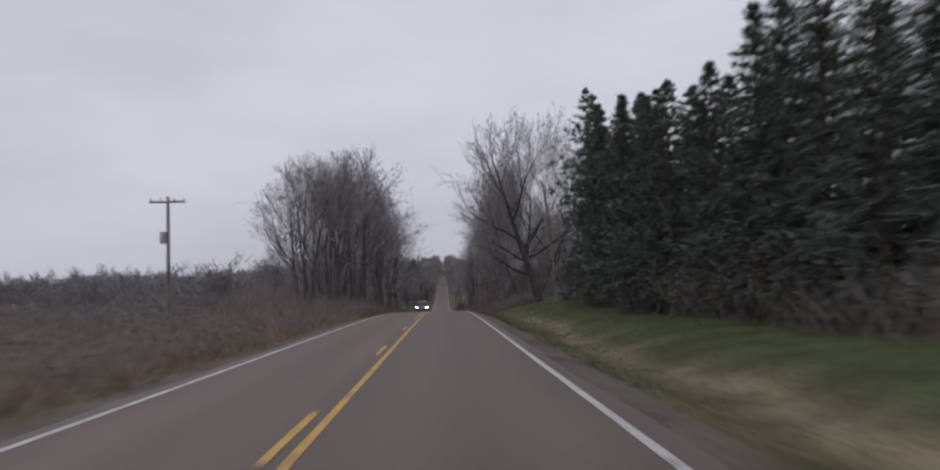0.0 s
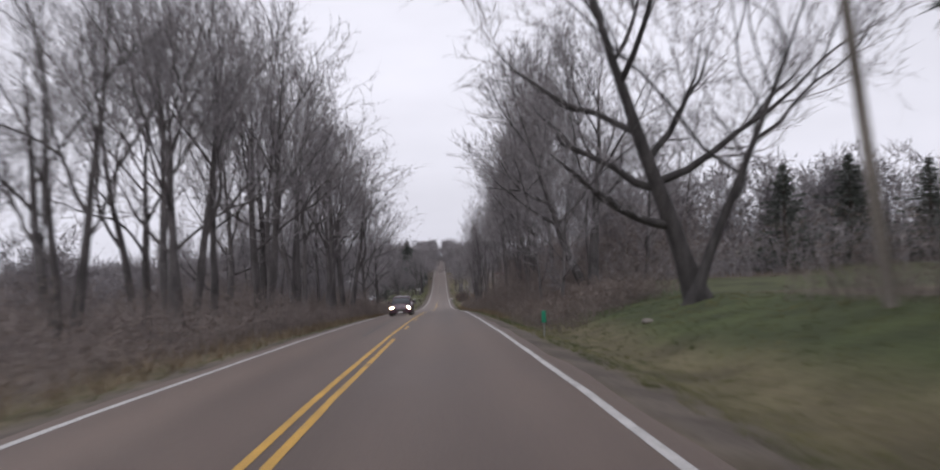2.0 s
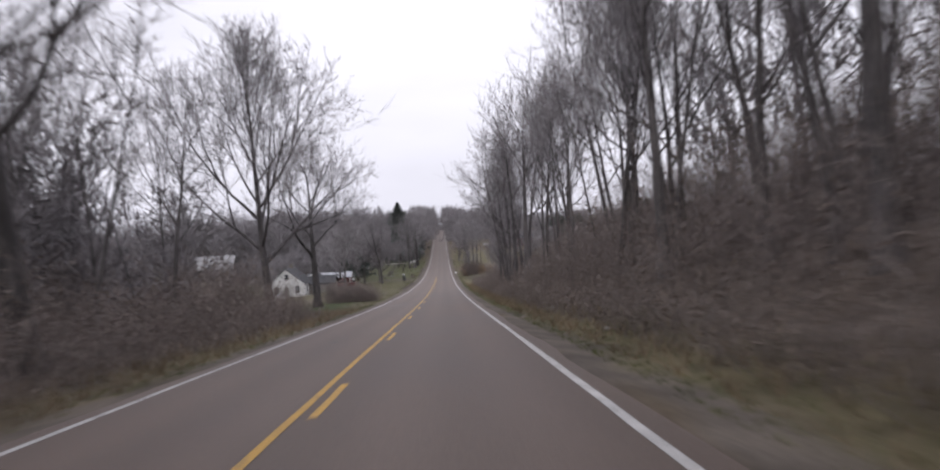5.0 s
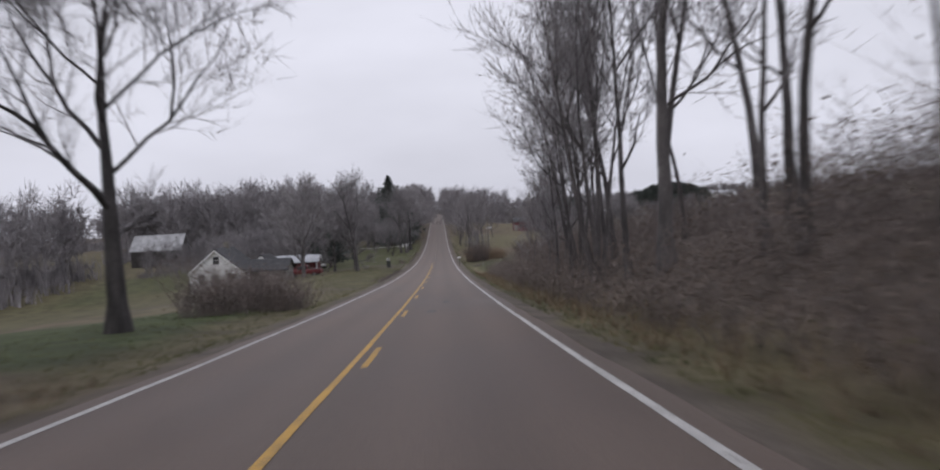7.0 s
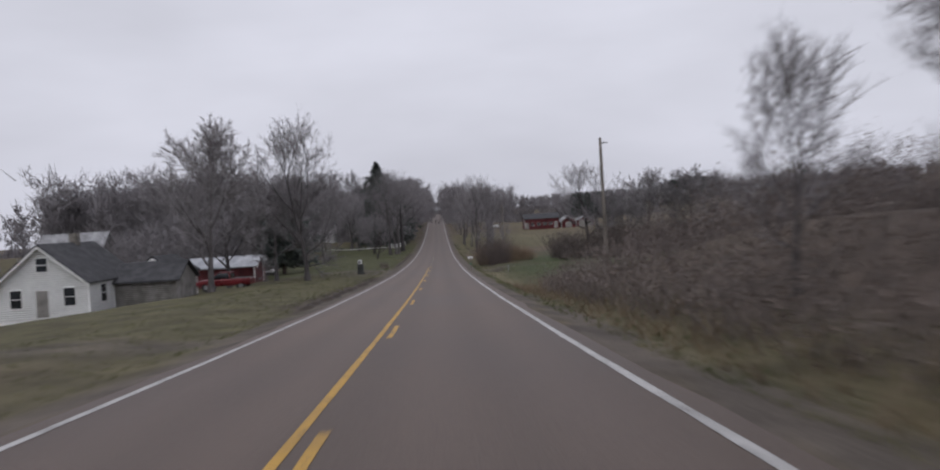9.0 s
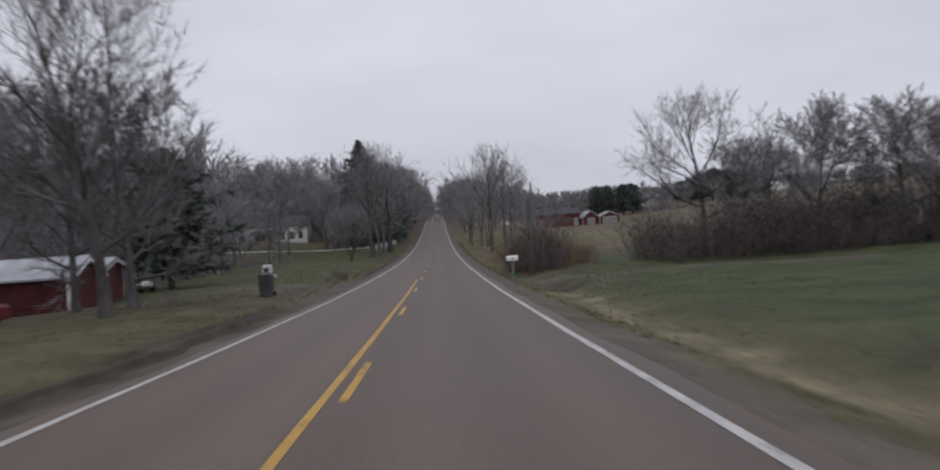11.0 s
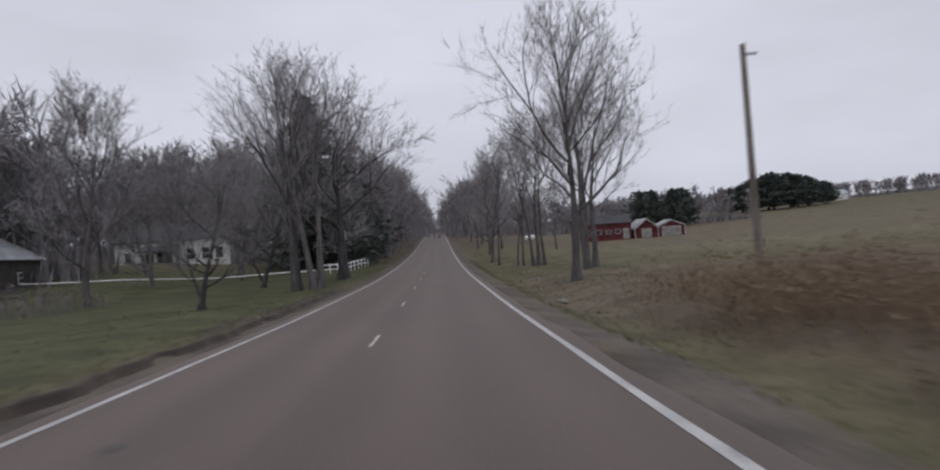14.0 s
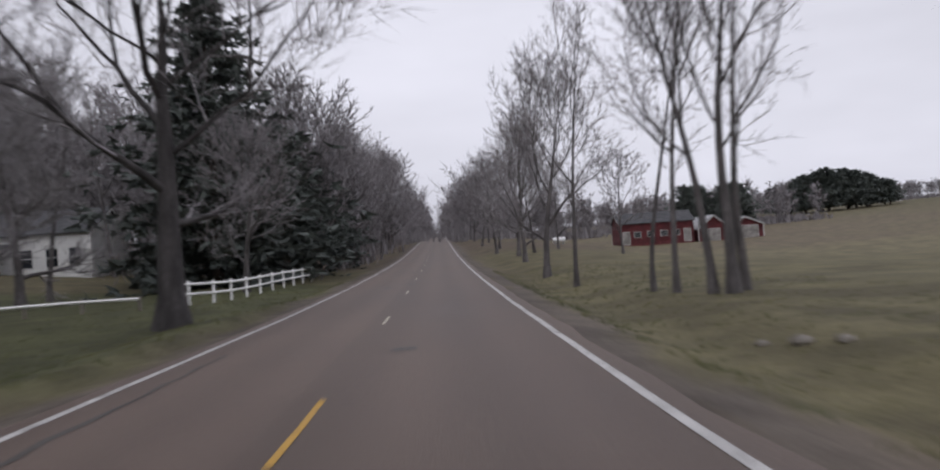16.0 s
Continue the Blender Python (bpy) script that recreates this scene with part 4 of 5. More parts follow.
plant("maple", -12.6, 78.5, 15, "spreading bare tree with several stems at the wood's end", "left roadside wood", turn=30)
plant("tall2", -16.0, 79, 9.5, "slim bare tree at the wood's end", "left roadside wood")
plant("maple2", -10.2, 83.5, 15.5, "forked bare tree at the road edge", "left roadside wood", turn=70)
for x, y, k, h in ((-13.8, 89, "maple2", 16), (-13.0, 103, "round", 16)):
    plant(k, x, y, h, "bare tree within the wood's end", "left roadside wood")
for i, y in enumerate(np.arange(89, 137, 4.9)):
    k = ("maple2", "tall", "maple2", "tall", "tall2", "tall", "maple2", "tall2", "tall", "tall2")[i % 10]
    plant(k, -9.2 - plot.uniform(0, 2.2), y + plot.uniform(-0.8, 0.8), float(np.interp(y, [86, 98], [16, 20])) * plot.uniform(0.92, 1.06), "tall bare tree at the road edge", "left roadside wood")
for x, y, k, h in ((-18, 121, "pole2", 13), (-15.5, 131, "tall2", 14)):
    plant(k, x, y, h, "bare tree within the roadside wood", "left roadside wood")
for x, y, h in ((-8.6, 120, 17), (-8.8, 133, 17)):
    plant("maple2", x, y, h, "bare tree with two stems at the road edge", "left roadside wood", wide=1.18)
plant("stout", -10.2, 142, 18, "thick forked bare tree at the road edge", "left roadside wood", turn=15)
plant("stout", -13.0, 113.4, 18, "thick-trunked bare tree within the roadside wood", "left roadside wood", turn=80)
for x, y, k, h in ((-12.5, 138, "tall", 17), (-16, 146, "tall2", 16), (-19, 141, "pole", 14), (-17, 155, "tall", 15), (-22, 151, "tall2", 15), (-25, 160, "pole", 14), (-20, 166, "tall", 14), (-12.5, 152, "pole2", 13), (-13.5, 163, "tall2", 15), (-14, 148, "pole", 15), (-18.5, 160, "pole2", 15), (-21, 145, "tall2", 15), (-15.5, 168, "pole2", 14), (-26, 168, "tall2", 15), (-10.5, 147, "pole", 14)):
    plant(k, x, y, h, "slender bare tree within the wood", "left roadside wood")
thicket("undergrowth", "dense leafless undergrowth below roadside trees", *scatter(33, 7000, -6.7, -20, 66, 172, 1.5), 2.5, 33, REDTWIG, 5, DEADLEAF, stem_r=0.011, twigs=6)
thicket("undergrowth", "tall dense brush within the roadside wood", *scatter(63, 3600, -9.0, -28, 130, 178, 1.1), 5.6, 63, REDTWIG, 5, DEADLEAF, stem_r=0.014, twigs=8, leaf=0.06)
for x, y, k, h in ((-15, 149, "pole", 14), (-18, 158, "pole", 13), (-22, 162, "tall2", 14), (-27, 154, "pole", 14), (-24, 144, "tall2", 15), (-30, 165, "pole", 13), (-14, 160, "pole", 12), (-20, 136, "pole", 15), (-28, 140, "tall2", 14)):
    plant(k, x, y, h, "thin bare tree standing in brush", "left roadside wood")
plant("elm", -11.0, 176, 19.5, "large bare elm with limbs fanning from a short trunk", "roadside trees", turn=20)
plant("oak", -10.6, 194, 15, "thick-trunked bare tree with long low limbs over the lawn", "roadside trees", turn=100)
thicket("shrubs", "leafless shrub clump beside the lawn", *patches(34, 1500, 8, (-9.8, -6.9), (202, 209), 0.8), 1.7, 34, REDTWIG, 6, DEADLEAF, stem_r=0.012, twigs=7)

for y in np.arange(20, 59, 3.4):
    for row in range(2):
        h = float(np.interp(y, [20, 40, 50, 65], [11.4, 12.2, 13.6, 15])) * plot.uniform(0.88, 1.08)
        conifer("pine_tree", PINES[int(plot.randint(3))], 16, 12.9 + 4.2 * row + plot.uniform(-1, 1), y + plot.uniform(-1.4, 1.4) + row, h, "dark green pine in a roadside plantation", "pine plantation", 1.2 + 0.25 * row)
for x, y, h in ((12.8, 60.5, 16.5), (14.2, 64.5, 17), (17.5, 63, 16)):
    conifer("pine_tree", HIGH_PINES[0], 17, x, y, h, "tall dark pine with a bare lower trunk", "pine plantation")
for x, y, h in ((14.8, 60, 12.5), (15.8, 63.5, 13), (17.8, 66.5, 13.5)):
    conifer("pine_tree", PINES[0], 16, x, y, h, "dark green pine in a roadside plantation", "pine plantation")
for y in np.arange(-8, 20, 6.0):
    conifer("pine_tree", PINES[int(plot.randint(3))], 16, 17 + plot.uniform(-1, 1), y, 11, "dark green pine in a roadside plantation", "pine plantation")
thicket("undergrowth", "dark brushy undergrowth below the pines", *scatter(35, 3600, 11.3, 24, 5, 72, 1.3), 3.2, 35, REDTWIG, 4, DEADLEAF, stem_r=0.014)
plant("lean_oak", 10.7, 77.5, 18, "large bare oak with a leaning forked trunk", "roadside trees", turn=0)
plant("twin_oak", 11.8, 103.4, 18, "large bare oak with two stems from one base", "roadside trees", turn=0)
for x, y, k, h in ((8.6, 96, "round", 8), (8.9, 108, "round2", 9), (13, 110, "tall", 13), (17, 108, "round", 11)):
    plant(k, x, y, h, "bare tree at the wood's edge", "right roadside wood")
for i, y in enumerate([111, 115.5, 120] + list(np.arange(124, 168, 2.2))):
    plant(("tall2", "pole2", "tall", "pole", "clump", "pole2")[i % 6], 9.6 + plot.uniform(0, 3.2), y + plot.uniform(-1, 1), plot.uniform(14, 17.5) * (1.14 - 0.12 * smooth(140, 158, y)), "tall slender bare tree on the wooded bank", "right roadside wood")
for y in np.arange(122, 170, 4.6):
    plant(("tall", "tall2", "pole")[int(plot.randint(3))], 14.5 + plot.uniform(0, 11), y + plot.uniform(-2, 2), plot.uniform(14, 17), "slender bare tree on the wooded bank", "right roadside wood")
for i, y in enumerate(np.arange(171, 190, 2.6)):
    plant(("pole", "tall2", "pole2", "tall")[i % 4], 9.8 + plot.uniform(0, 2.6), y + plot.uniform(-0.8, 0.8), plot.uniform(14, 17), "tall slender bare tree on the wooded bank", "right roadside wood")
plant("tall", 9.4, 193.4, 19, "thick-trunked bare tree on the wooded bank", "right roadside wood", wide=1.2)
plant("tall2", 9.9, 195.4, 18, "tall bare tree beside a thick trunk", "right roadside wood")
plant("tall2", 12.0, 191, 17, "tall bare tree standing apart on the bank", "right roadside wood")
for x, y, k, h in ((8.9, 197.2, "pole2", 17), (8.4, 201.0, "clump", 16), (9.3, 203.0, "pole", 16), (8.6, 205.2, "pole2", 15), (10.3, 206.0, "tall2", 16), (8.3, 208.2, "pole", 14), (9.2, 210.5, "clump", 13), (8.3, 213, "pole2", 12), (10.8, 213.5, "pole2", 12), (9.4, 216, "round2", 9), (12.5, 201, "pole", 15)):
    plant(k, x, y, h, "slim bare trees crowding the bank's end", "right roadside wood")
for x, y, h in ((8.6, 218, 7), (9.5, 222, 6), (8.4, 226, 5)):
    plant("round2", x, y, h, "small bare tree at the wood's end", "right roadside wood")
for x, y, h in ((29.7, 112, 8.5), (35.8, 113, 9), (42, 112, 8.5), (48, 113, 9)):
    conifer("pine_tree", PINES[2], 16, x, y, h, "dark pine behind the lawn", "wood pines", 1.9)
thicket("undergrowth", "dark brush behind the lawn", *scatter(46, 1500, 13, 60, 107, 122), 5.0, 46, TWIG, 6, DEADLEAF, stem_r=0.022, twigs=6, leaf=0.09)
thicket("undergrowth", "tangled brown brush on the roadside bank", *scatter(36, 8500, 6.3, 20, 103, 252, 1.6), 2.4, 36, REDTWIG, 6, DEADLEAF, stem_r=0.011, twigs=6)
thicket("undergrowth", "tall grey brush among the bank's trees", *scatter(64, 3600, 9.0, 24, 112, 190, 1.2), 5.6, 64, REDTWIG, 3, DEADLEAF, stem_r=0.014, twigs=8, leaf=0.06)
thicket("brush", "low brown brush between ditch and lawn", *patches(49, 2800, 22, (6.2, 12.0), (82, 101), 0.9), 1.0, 49, REDTWIG, 6, DEADLEAF, stem_r=0.008, twigs=6)
thicket("scrub", "low brown weeds at the field edge", *scatter(37, 1500, 7.0, 30, 248, 264), 1.1, 37, WEED, 3, DEADLEAF)

# ---- farm stretch ----
plant("round2", -11.6, 284.4, 14, "bare yard tree with upright limbs and dense twigs", "yard trees", turn=10)
plant("dense", -12.5, 289.4, 9.5, "low bare yard tree with dense twigs", "yard trees", wide=1.25)
plant("dense2", -18.5, 277, 13, "bare yard tree with dense twigs", "yard trees", wide=1.15)
plant("dense2", -21.5, 294, 12, "bare yard tree beside the red shed", "yard trees", wide=1.1)
plant("dense", -16.0, 291.5, 9.5, "bare yard tree with dense twigs", "yard trees", wide=1.2)
conifer("cedar_tree", CEDARS[0], 10, -20.2, 317, 10.8, "rounded dark evergreen on the lawn", "yard evergreens", 1.35)
for x, y, h, k in ((-24, 326, 8, "dense"), (-29, 330, 9, "dense2"), (-22, 338, 9, "dense"), (-27, 345, 10.5, "dense2"), (-34, 338, 10, "far"), (-20, 352, 7.5, "dense"), (-25, 358, 9, "far"), (-33, 352, 12, "far2"), (-40, 360, 15, "far"), (-29, 370, 16, "tall"), (-52, 378, 16, "far2"), (-54, 388, 16, "far"), (-24, 378, 15, "round2")):
    plant(k, x, y, h, "bare tree near the farmhouse", "farmyard trees")
for x, y, h, k in ((-52, 398, 15, "far2"), (-60, 402, 16, "far"), (-68, 396, 16, "far2"), (-76, 405, 16, "far"), (-22, 414, 15, "tall2"), (-33, 414, 13, "far"), (-40, 418, 14, "far2"), (-52, 418, 16, "far"), (-84, 412, 16, "far2"), (-92, 404, 16, "far")):
    plant(k, x, y, h, "bare tree behind the farmyard", "farmyard trees")
for x, y, h, k in ((-26, 452, 20, "far"), (-33, 458, 20, "far2"), (-40, 455, 19, "far"), (-47, 460, 19, "far2"), (-54, 456, 19, "far"), (-61, 462, 18, "far2"), (-69, 458, 18, "far"), (-78, 462, 17, "far2"), (-88, 456, 17, "far"), (-98, 462, 17, "far2"), (-21, 446, 19, "tall"), (-28, 438, 18, "tall2")):
    plant(k, x, y, h, "bare tree behind the white farmhouse", "farmyard trees")
thicket("undergrowth", "shrubs and brush along the yard's edge", *scatter(47, 2600, -22, -60, 322, 380), 2.6, 47, TWIG, 4, DEADLEAF, stem_r=0.025, leaf=0.1)
plant("maple2", -9.7, 381.8, 17.5, "large bare tree with limbs fanning over the lawn", "lawn trees", turn=35, wide=1.1)
plant("maple2", -8.3, 381.5, 17, "thick forked bare tree near the road edge", "lawn trees", turn=160)
plant("lean_oak", -13.9, 389.0, 9, "small leaning bare tree on the lawn", "lawn trees", turn=180)
plant("lean_oak", -11.0, 362.0, 7.5, "small leaning bare tree on the lawn", "lawn trees", turn=150)
for x, y, h in ((-18.5, 400.5, 12), (-21, 409, 13), (-26, 396, 11), (-10.4, 414, 10)):
    plant(("round" if h % 2 else "round2") if x > -19 else "dense", x, y, h, "dense bare lawn tree beside the fence", "lawn trees", wide=1.15)
plant("oak", -7.6, 392.8, 15, "thick-trunked bare tree beside the white fence", "lawn trees", turn=75, wide=1.25)
conifer("spruce_tree", SPRUCES[0], 20, -15.1, 425, 23, "tall dark spruce behind the fence", "spruces", 1.6)
for x, y, h in ((-11.6, 432, 13), (-13.5, 440, 15), (-11.0, 449, 13)):
    conifer("spruce_tree", SPRUCES[0], 20, x, y, h, "broad dark spruce among roadside trees", "spruces", 1.7)
for y in np.arange(436, 560, 5.2):
    plant(("round", "far", "tall", "far2")[int(plot.randint(4))], -8.6 - plot.uniform(0, 3), y + plot.uniform(-1.5, 1.5), plot.uniform(14, 18) + 3 * smooth(470, 540, y), "bare tree along the road edge", "far left roadside trees")
    plant(("far", "far2")[int(plot.randint(2))], -15 - plot.uniform(0, 8), y + plot.uniform(-2, 2), plot.uniform(12, 16), "bare tree behind the road edge", "far left roadside trees")
thicket("undergrowth", "leafless brush below roadside trees", *scatter(38, 1500, -7.5, -24, 425, 560), 2.6, 38, TWIG, 4, DEADLEAF, stem_r=0.03, leaf=0.12)

plant("oak2", 20.3, 310, 11, "bare spreading tree at a field hedge", "hedge trees", turn=10, wide=1.1)
plant("oak", 26, 312, 8, "bare spreading tree at a field hedge", "hedge trees", turn=60)
for i in range(8):
    plant("sapling", 24 + 5 * i + plot.uniform(-1, 1), 309 + plot.uniform(-4, 4), plot.uniform(6, 9), "leafless shrub tree in a hedge", "hedge trees")
for i in range(15):
    plant(("dense", "dense2")[i % 2], 24 + 4.0 * i + plot.uniform(-1.5, 1.5), 308 + plot.uniform(-3, 4), plot.uniform(7.0, 9.5), "small dense bare tree in a field hedge", "hedge trees", wide=1.25)
thicket("hedge", "dense leafless field hedge", *scatter(39, 4600, 15.8, 80, 303, 316, 1.25), 5.6, 39, SHADEBRUSH, 6, SHADEBRUSH, stem_r=0.018, twigs=8, leaf=0.07)
thicket("hedge", "tall leafless hedge trees along the field", *scatter(65, 3000, 22, 85, 304, 315), 7.6, 65, SHADEBRUSH, 2, SHADEBRUSH, stem_r=0.026, twigs=9, leaf=0.07)
thicket("brush", "rust-brown brush patch beside the road", *patches(40, 1700, 10, (6.9, 9.4), (307, 317), 0.55), 2.6, 40, SHADEBRUSH, 6, DEADLEAF, stem_r=0.01, twigs=7)
thicket("brush", "dry tan weeds and brush on the verge", *patches(41, 5200, 28, (8.0, 14), (313, 346), 1.0), 1.45, 41, TANTWIG, 4, WEED, stem_r=0.008, twigs=6)
thicket("brush", "tall tan brush at the field's edge", *patches(42, 1000, 9, (7.4, 9.2), (310, 322), 0.6), 1.9, 42, TANTWIG, 5, WEED, stem_r=0.01, twigs=6)
plant("oak2", 7.4, 311.5, 5.6, "small crooked bare tree in the brush", "hedge trees", turn=120)
plant("tall", 9.5, 310.5, 5.0, "small crooked bare tree in the brush", "hedge trees", turn=30)
plant("lawn", 8.3, 361.8, 13.8, "bare roadside tree with wide spreading limbs", "right lawn trees", turn=0)
plant("maple2", 11.4, 374.6, 13, "forked bare tree beside the gravel drive", "right lawn trees", turn=40)
plant("tall", 12.6, 378, 13, "leaning bare tree beside the gravel drive", "right lawn trees", turn=0, wide=1.3)
for x, y, k, h, a in ((8.4, 392.8, "pole", 12, 0), (8.75, 391.4, "pole2", 12.5, 60), (9.45, 390.0, "tall2", 13, 140), (9.9, 389.6, "tall", 13.5, 20), (10.5, 390.2, "tall2", 13, 250)):
    plant(k, x, y, h, "slim bare tree in a cluster on the mown verge", "right lawn trees", turn=a)
plant("pole2", 7.3, 401.5, 13, "thin bare tree on the mown verge", "right lawn trees")
plant("round2", 7.3, 411, 12, "bare tree along the road edge", "far right roadside trees")
for x, y, k, h in ((8.4, 432, "round", 12), (9.5, 448, "round2", 13), (8.2, 462, "round", 12), (12, 455, "far", 11), (10, 480, "far2", 13), (8.5, 500, "far", 13), (11, 520, "far2", 13), (9, 540, "far", 14), (9, 556, "far2", 14), (17, 470, "far", 11), (20, 446, "far2", 10)):
    plant(k, x, y, h, "bare tree along the road edge", "far right roadside trees")

# far belts of woodland, each one joined mass


def woodland(name, label, spots, seed, kit=None):
    rs = np.random.RandomState(seed)
    pcs = []
    for x, y, h in spots:
        t, s, k = rs.uniform(0, 6.28), h / 13, rs.uniform(0.85, 1.25)
        R = np.array([[math.cos(t) * k, -math.sin(t) * k, 0], [math.sin(t) * k, math.cos(t) * k, 0], [0, 0, 1]]) * s
        for v, f in (kit or FUZZY)[rs.randint(4)]:
            pcs.append((v @ R.T + [x, y, gz(x, y)], f))
    v, f = joined(pcs)
    return tagged(new(name, mesh_of(name, v, f, [SHADETWIG])), label, "woodland", kind="stuff")


fs = np.random.RandomState(77)
def belt(x0, x1, y0, y1, n, h0, h1):
    return [(fs.uniform(x0, x1), fs.uniform(y0, y1), fs.uniform(h0, h1)) for _ in range(n)]


woodland("far_woods", "distant leafless woodland along the road", [(s * (6.6 + 40 * fs.rand() ** 1.9), y + fs.uniform(-6, 6), fs.uniform(15, 20)) for y in range(562, 980, 6) for s in (-1, 1)], 1)
woodland("far_woods", "distant leafless trees beyond the crest of the road", belt(-60, 60, 1000, 1040, 52, 10, 14) + [(s * fs.uniform(5.8, 9.5), y, fs.uniform(16, 21)) for y in range(760, 980, 9) for s in (-1, 1)], 17)
woodland("far_woods", "leafless woodland beyond the farmhouse", belt(-240, -92, 312, 378, 80, 17, 21) + belt(-92, -40, 386, 430, 45, 18, 22), 2)
woodland("far_woods", "dense leafless shrubs round the farmyard", belt(-60, -30, 326, 364, 34, 5.5, 8), 14)
woodland("far_woods", "low leafless thicket trees behind the yard", belt(-44, -26, 312, 336, 24, 7.5, 10), 10)
woodland("far_woods", "leafless woodland across the sloping field", belt(-150, -72, 280, 335, 60, 16, 20), 15)
woodland("far_woods", "low leafless thicket behind the roadside wood", belt(-70, -18, 124, 154, 44, 6, 8.5) + belt(-70, -18, 154, 200, 86, 10.5, 14.5), 11)
woodland("far_woods", "dense low thicket within the roadside wood", belt(-36, -13.5, 138, 174, 46, 4.5, 6.5), 18)
woodland("far_woods", "low leafless hedge across the scrub", belt(-110, -30, 96, 140, 34, 4, 6), 12)
woodland("far_woods", "distant leafless woodland beyond the fields", belt(-340, -60, 470, 560, 90, 14, 18), 5, FUZZY_FAR)
woodland("far_woods", "distant leafless woodland on the rise", belt(60, 640, 735, 790, 420, 7.5, 10.5), 3, FUZZY_FAR)
woodland("far_woods", "leafless trees behind the red barns", belt(16, 108, 575, 650, 60, 8.5, 13), 6, FUZZY_FAR)
woodland("far_woods", "leafless woodland behind the roadside trees", belt(-44, -24, 112, 170, 14, 9, 12), 4)
woodland("far_woods", "leafless wood behind the lawn", belt(17, 66, 116, 130, 30, 8, 11), 16)
woodland("far_woods", "dense leafless wood on the bank", belt(18, 40, 138, 168, 12, 12, 16), 13)
woodland("far_woods", "leafless woodland up the bank", belt(22, 60, 114, 168, 44, 7, 10), 7)
woodland("far_woods", "dense leafless trees behind the white farmhouse", belt(-100, -17, 450, 484, 60, 16, 20), 8)
woodland("far_woods", "dense leafless trees along the far road", belt(-32, -10, 438, 562, 60, 11, 15), 9)
for i in range(15):
    conifer("pine_tree", CEDARS[0], 10, 128 + 2.9 * i + fs.uniform(-1, 1), 648 + fs.uniform(-7, 7), (10 + 5.5 * math.sin(math.pi * min(1, (i + 1.5) / 14))) * fs.uniform(0.9, 1.05), "dark pine in a distant grove", "distant pine grove", 1.75)
for x, y in ((66, 568), (71, 572), (76, 566), (81, 571)):
    conifer("pine_tree", CEDARS[0], 10, x, y, 12, "dark pine behind the red barns", "barn pines", 1.4)

# ---- verge grass ----
for i, (x0, x1, y0, y1, n) in enumerate(((4.6, 12.5, -2, 100, 7000), (4.6, 8.0, 100, 262, 5000), (4.8, 14, 258, 420, 7000), (-4.7, -7.5, -2, 190, 2500), (-5.2, -14, 182, 420, 8000))):
    tufts("grass", "rough yellow-green verge grass", *scatter(50 + i, n, x0, x1, y0, y1, 1.4), 0.1, 50 + i, BLADE)
tufts("weeds", "dry tan weeds on the verge", *scatter(60, 2100, 5.0, 7.5, 103, 258), 0.4, 60, WEED, 4)
tufts("weeds", "dry tan weeds on the verge", *scatter(61, 2500, -5.0, -8.0, -5, 180), 0.4, 61, WEED, 4)

# ---- utility poles ----


def utility_pole(x, y, h, arm, lean=0.0, can=False):
    e = thing("utility_pole", (x, y, gz(x, y)), "weathered wooden utility pole" + (" with a crossarm" if arm else ""), "utility pole", "utility poles")
    part("pole", rod((0, 0, -0.4), (lean, 0, h), 0.15, 0.1, 12), POLEWOOD, e)
    if arm:
        a = part("crossarm", block(lean - 1.2, lean + 1.2, -0.2, -0.1, h - 0.45, h - 0.3, 0.01), POLEWOOD, e)
        for dx in (-1.1, -0.45, 0.45, 1.1):
            part("insulator", rod((lean + dx, -0.15, h - 0.3), (lean + dx, -0.15, h - 0.1), 0.05, 0.03, 8), METAL, a)
    else:
        part("bracket", block(lean, lean + 0.5, -0.05, 0.05, h - 0.4, h - 0.32), METAL, e)
    if can:
        c = part("transformer", rod((lean * 0.6 - 0.3, -0.1, h - 3.2), (lean * 0.6 - 0.3, -0.1, h - 2.4), 0.22, 0.22, 12), METAL, e)
    return e


utility_pole(-17.3, 53.5, 9.0, True, 0, True)
utility_pole(10.9, 65.3, 9.5, False, -0.95)
utility_pole(12.9, 265.3, 9.5, False)
utility_pole(12.5, 348.5, 8.6, False)

# ---- buildings ----


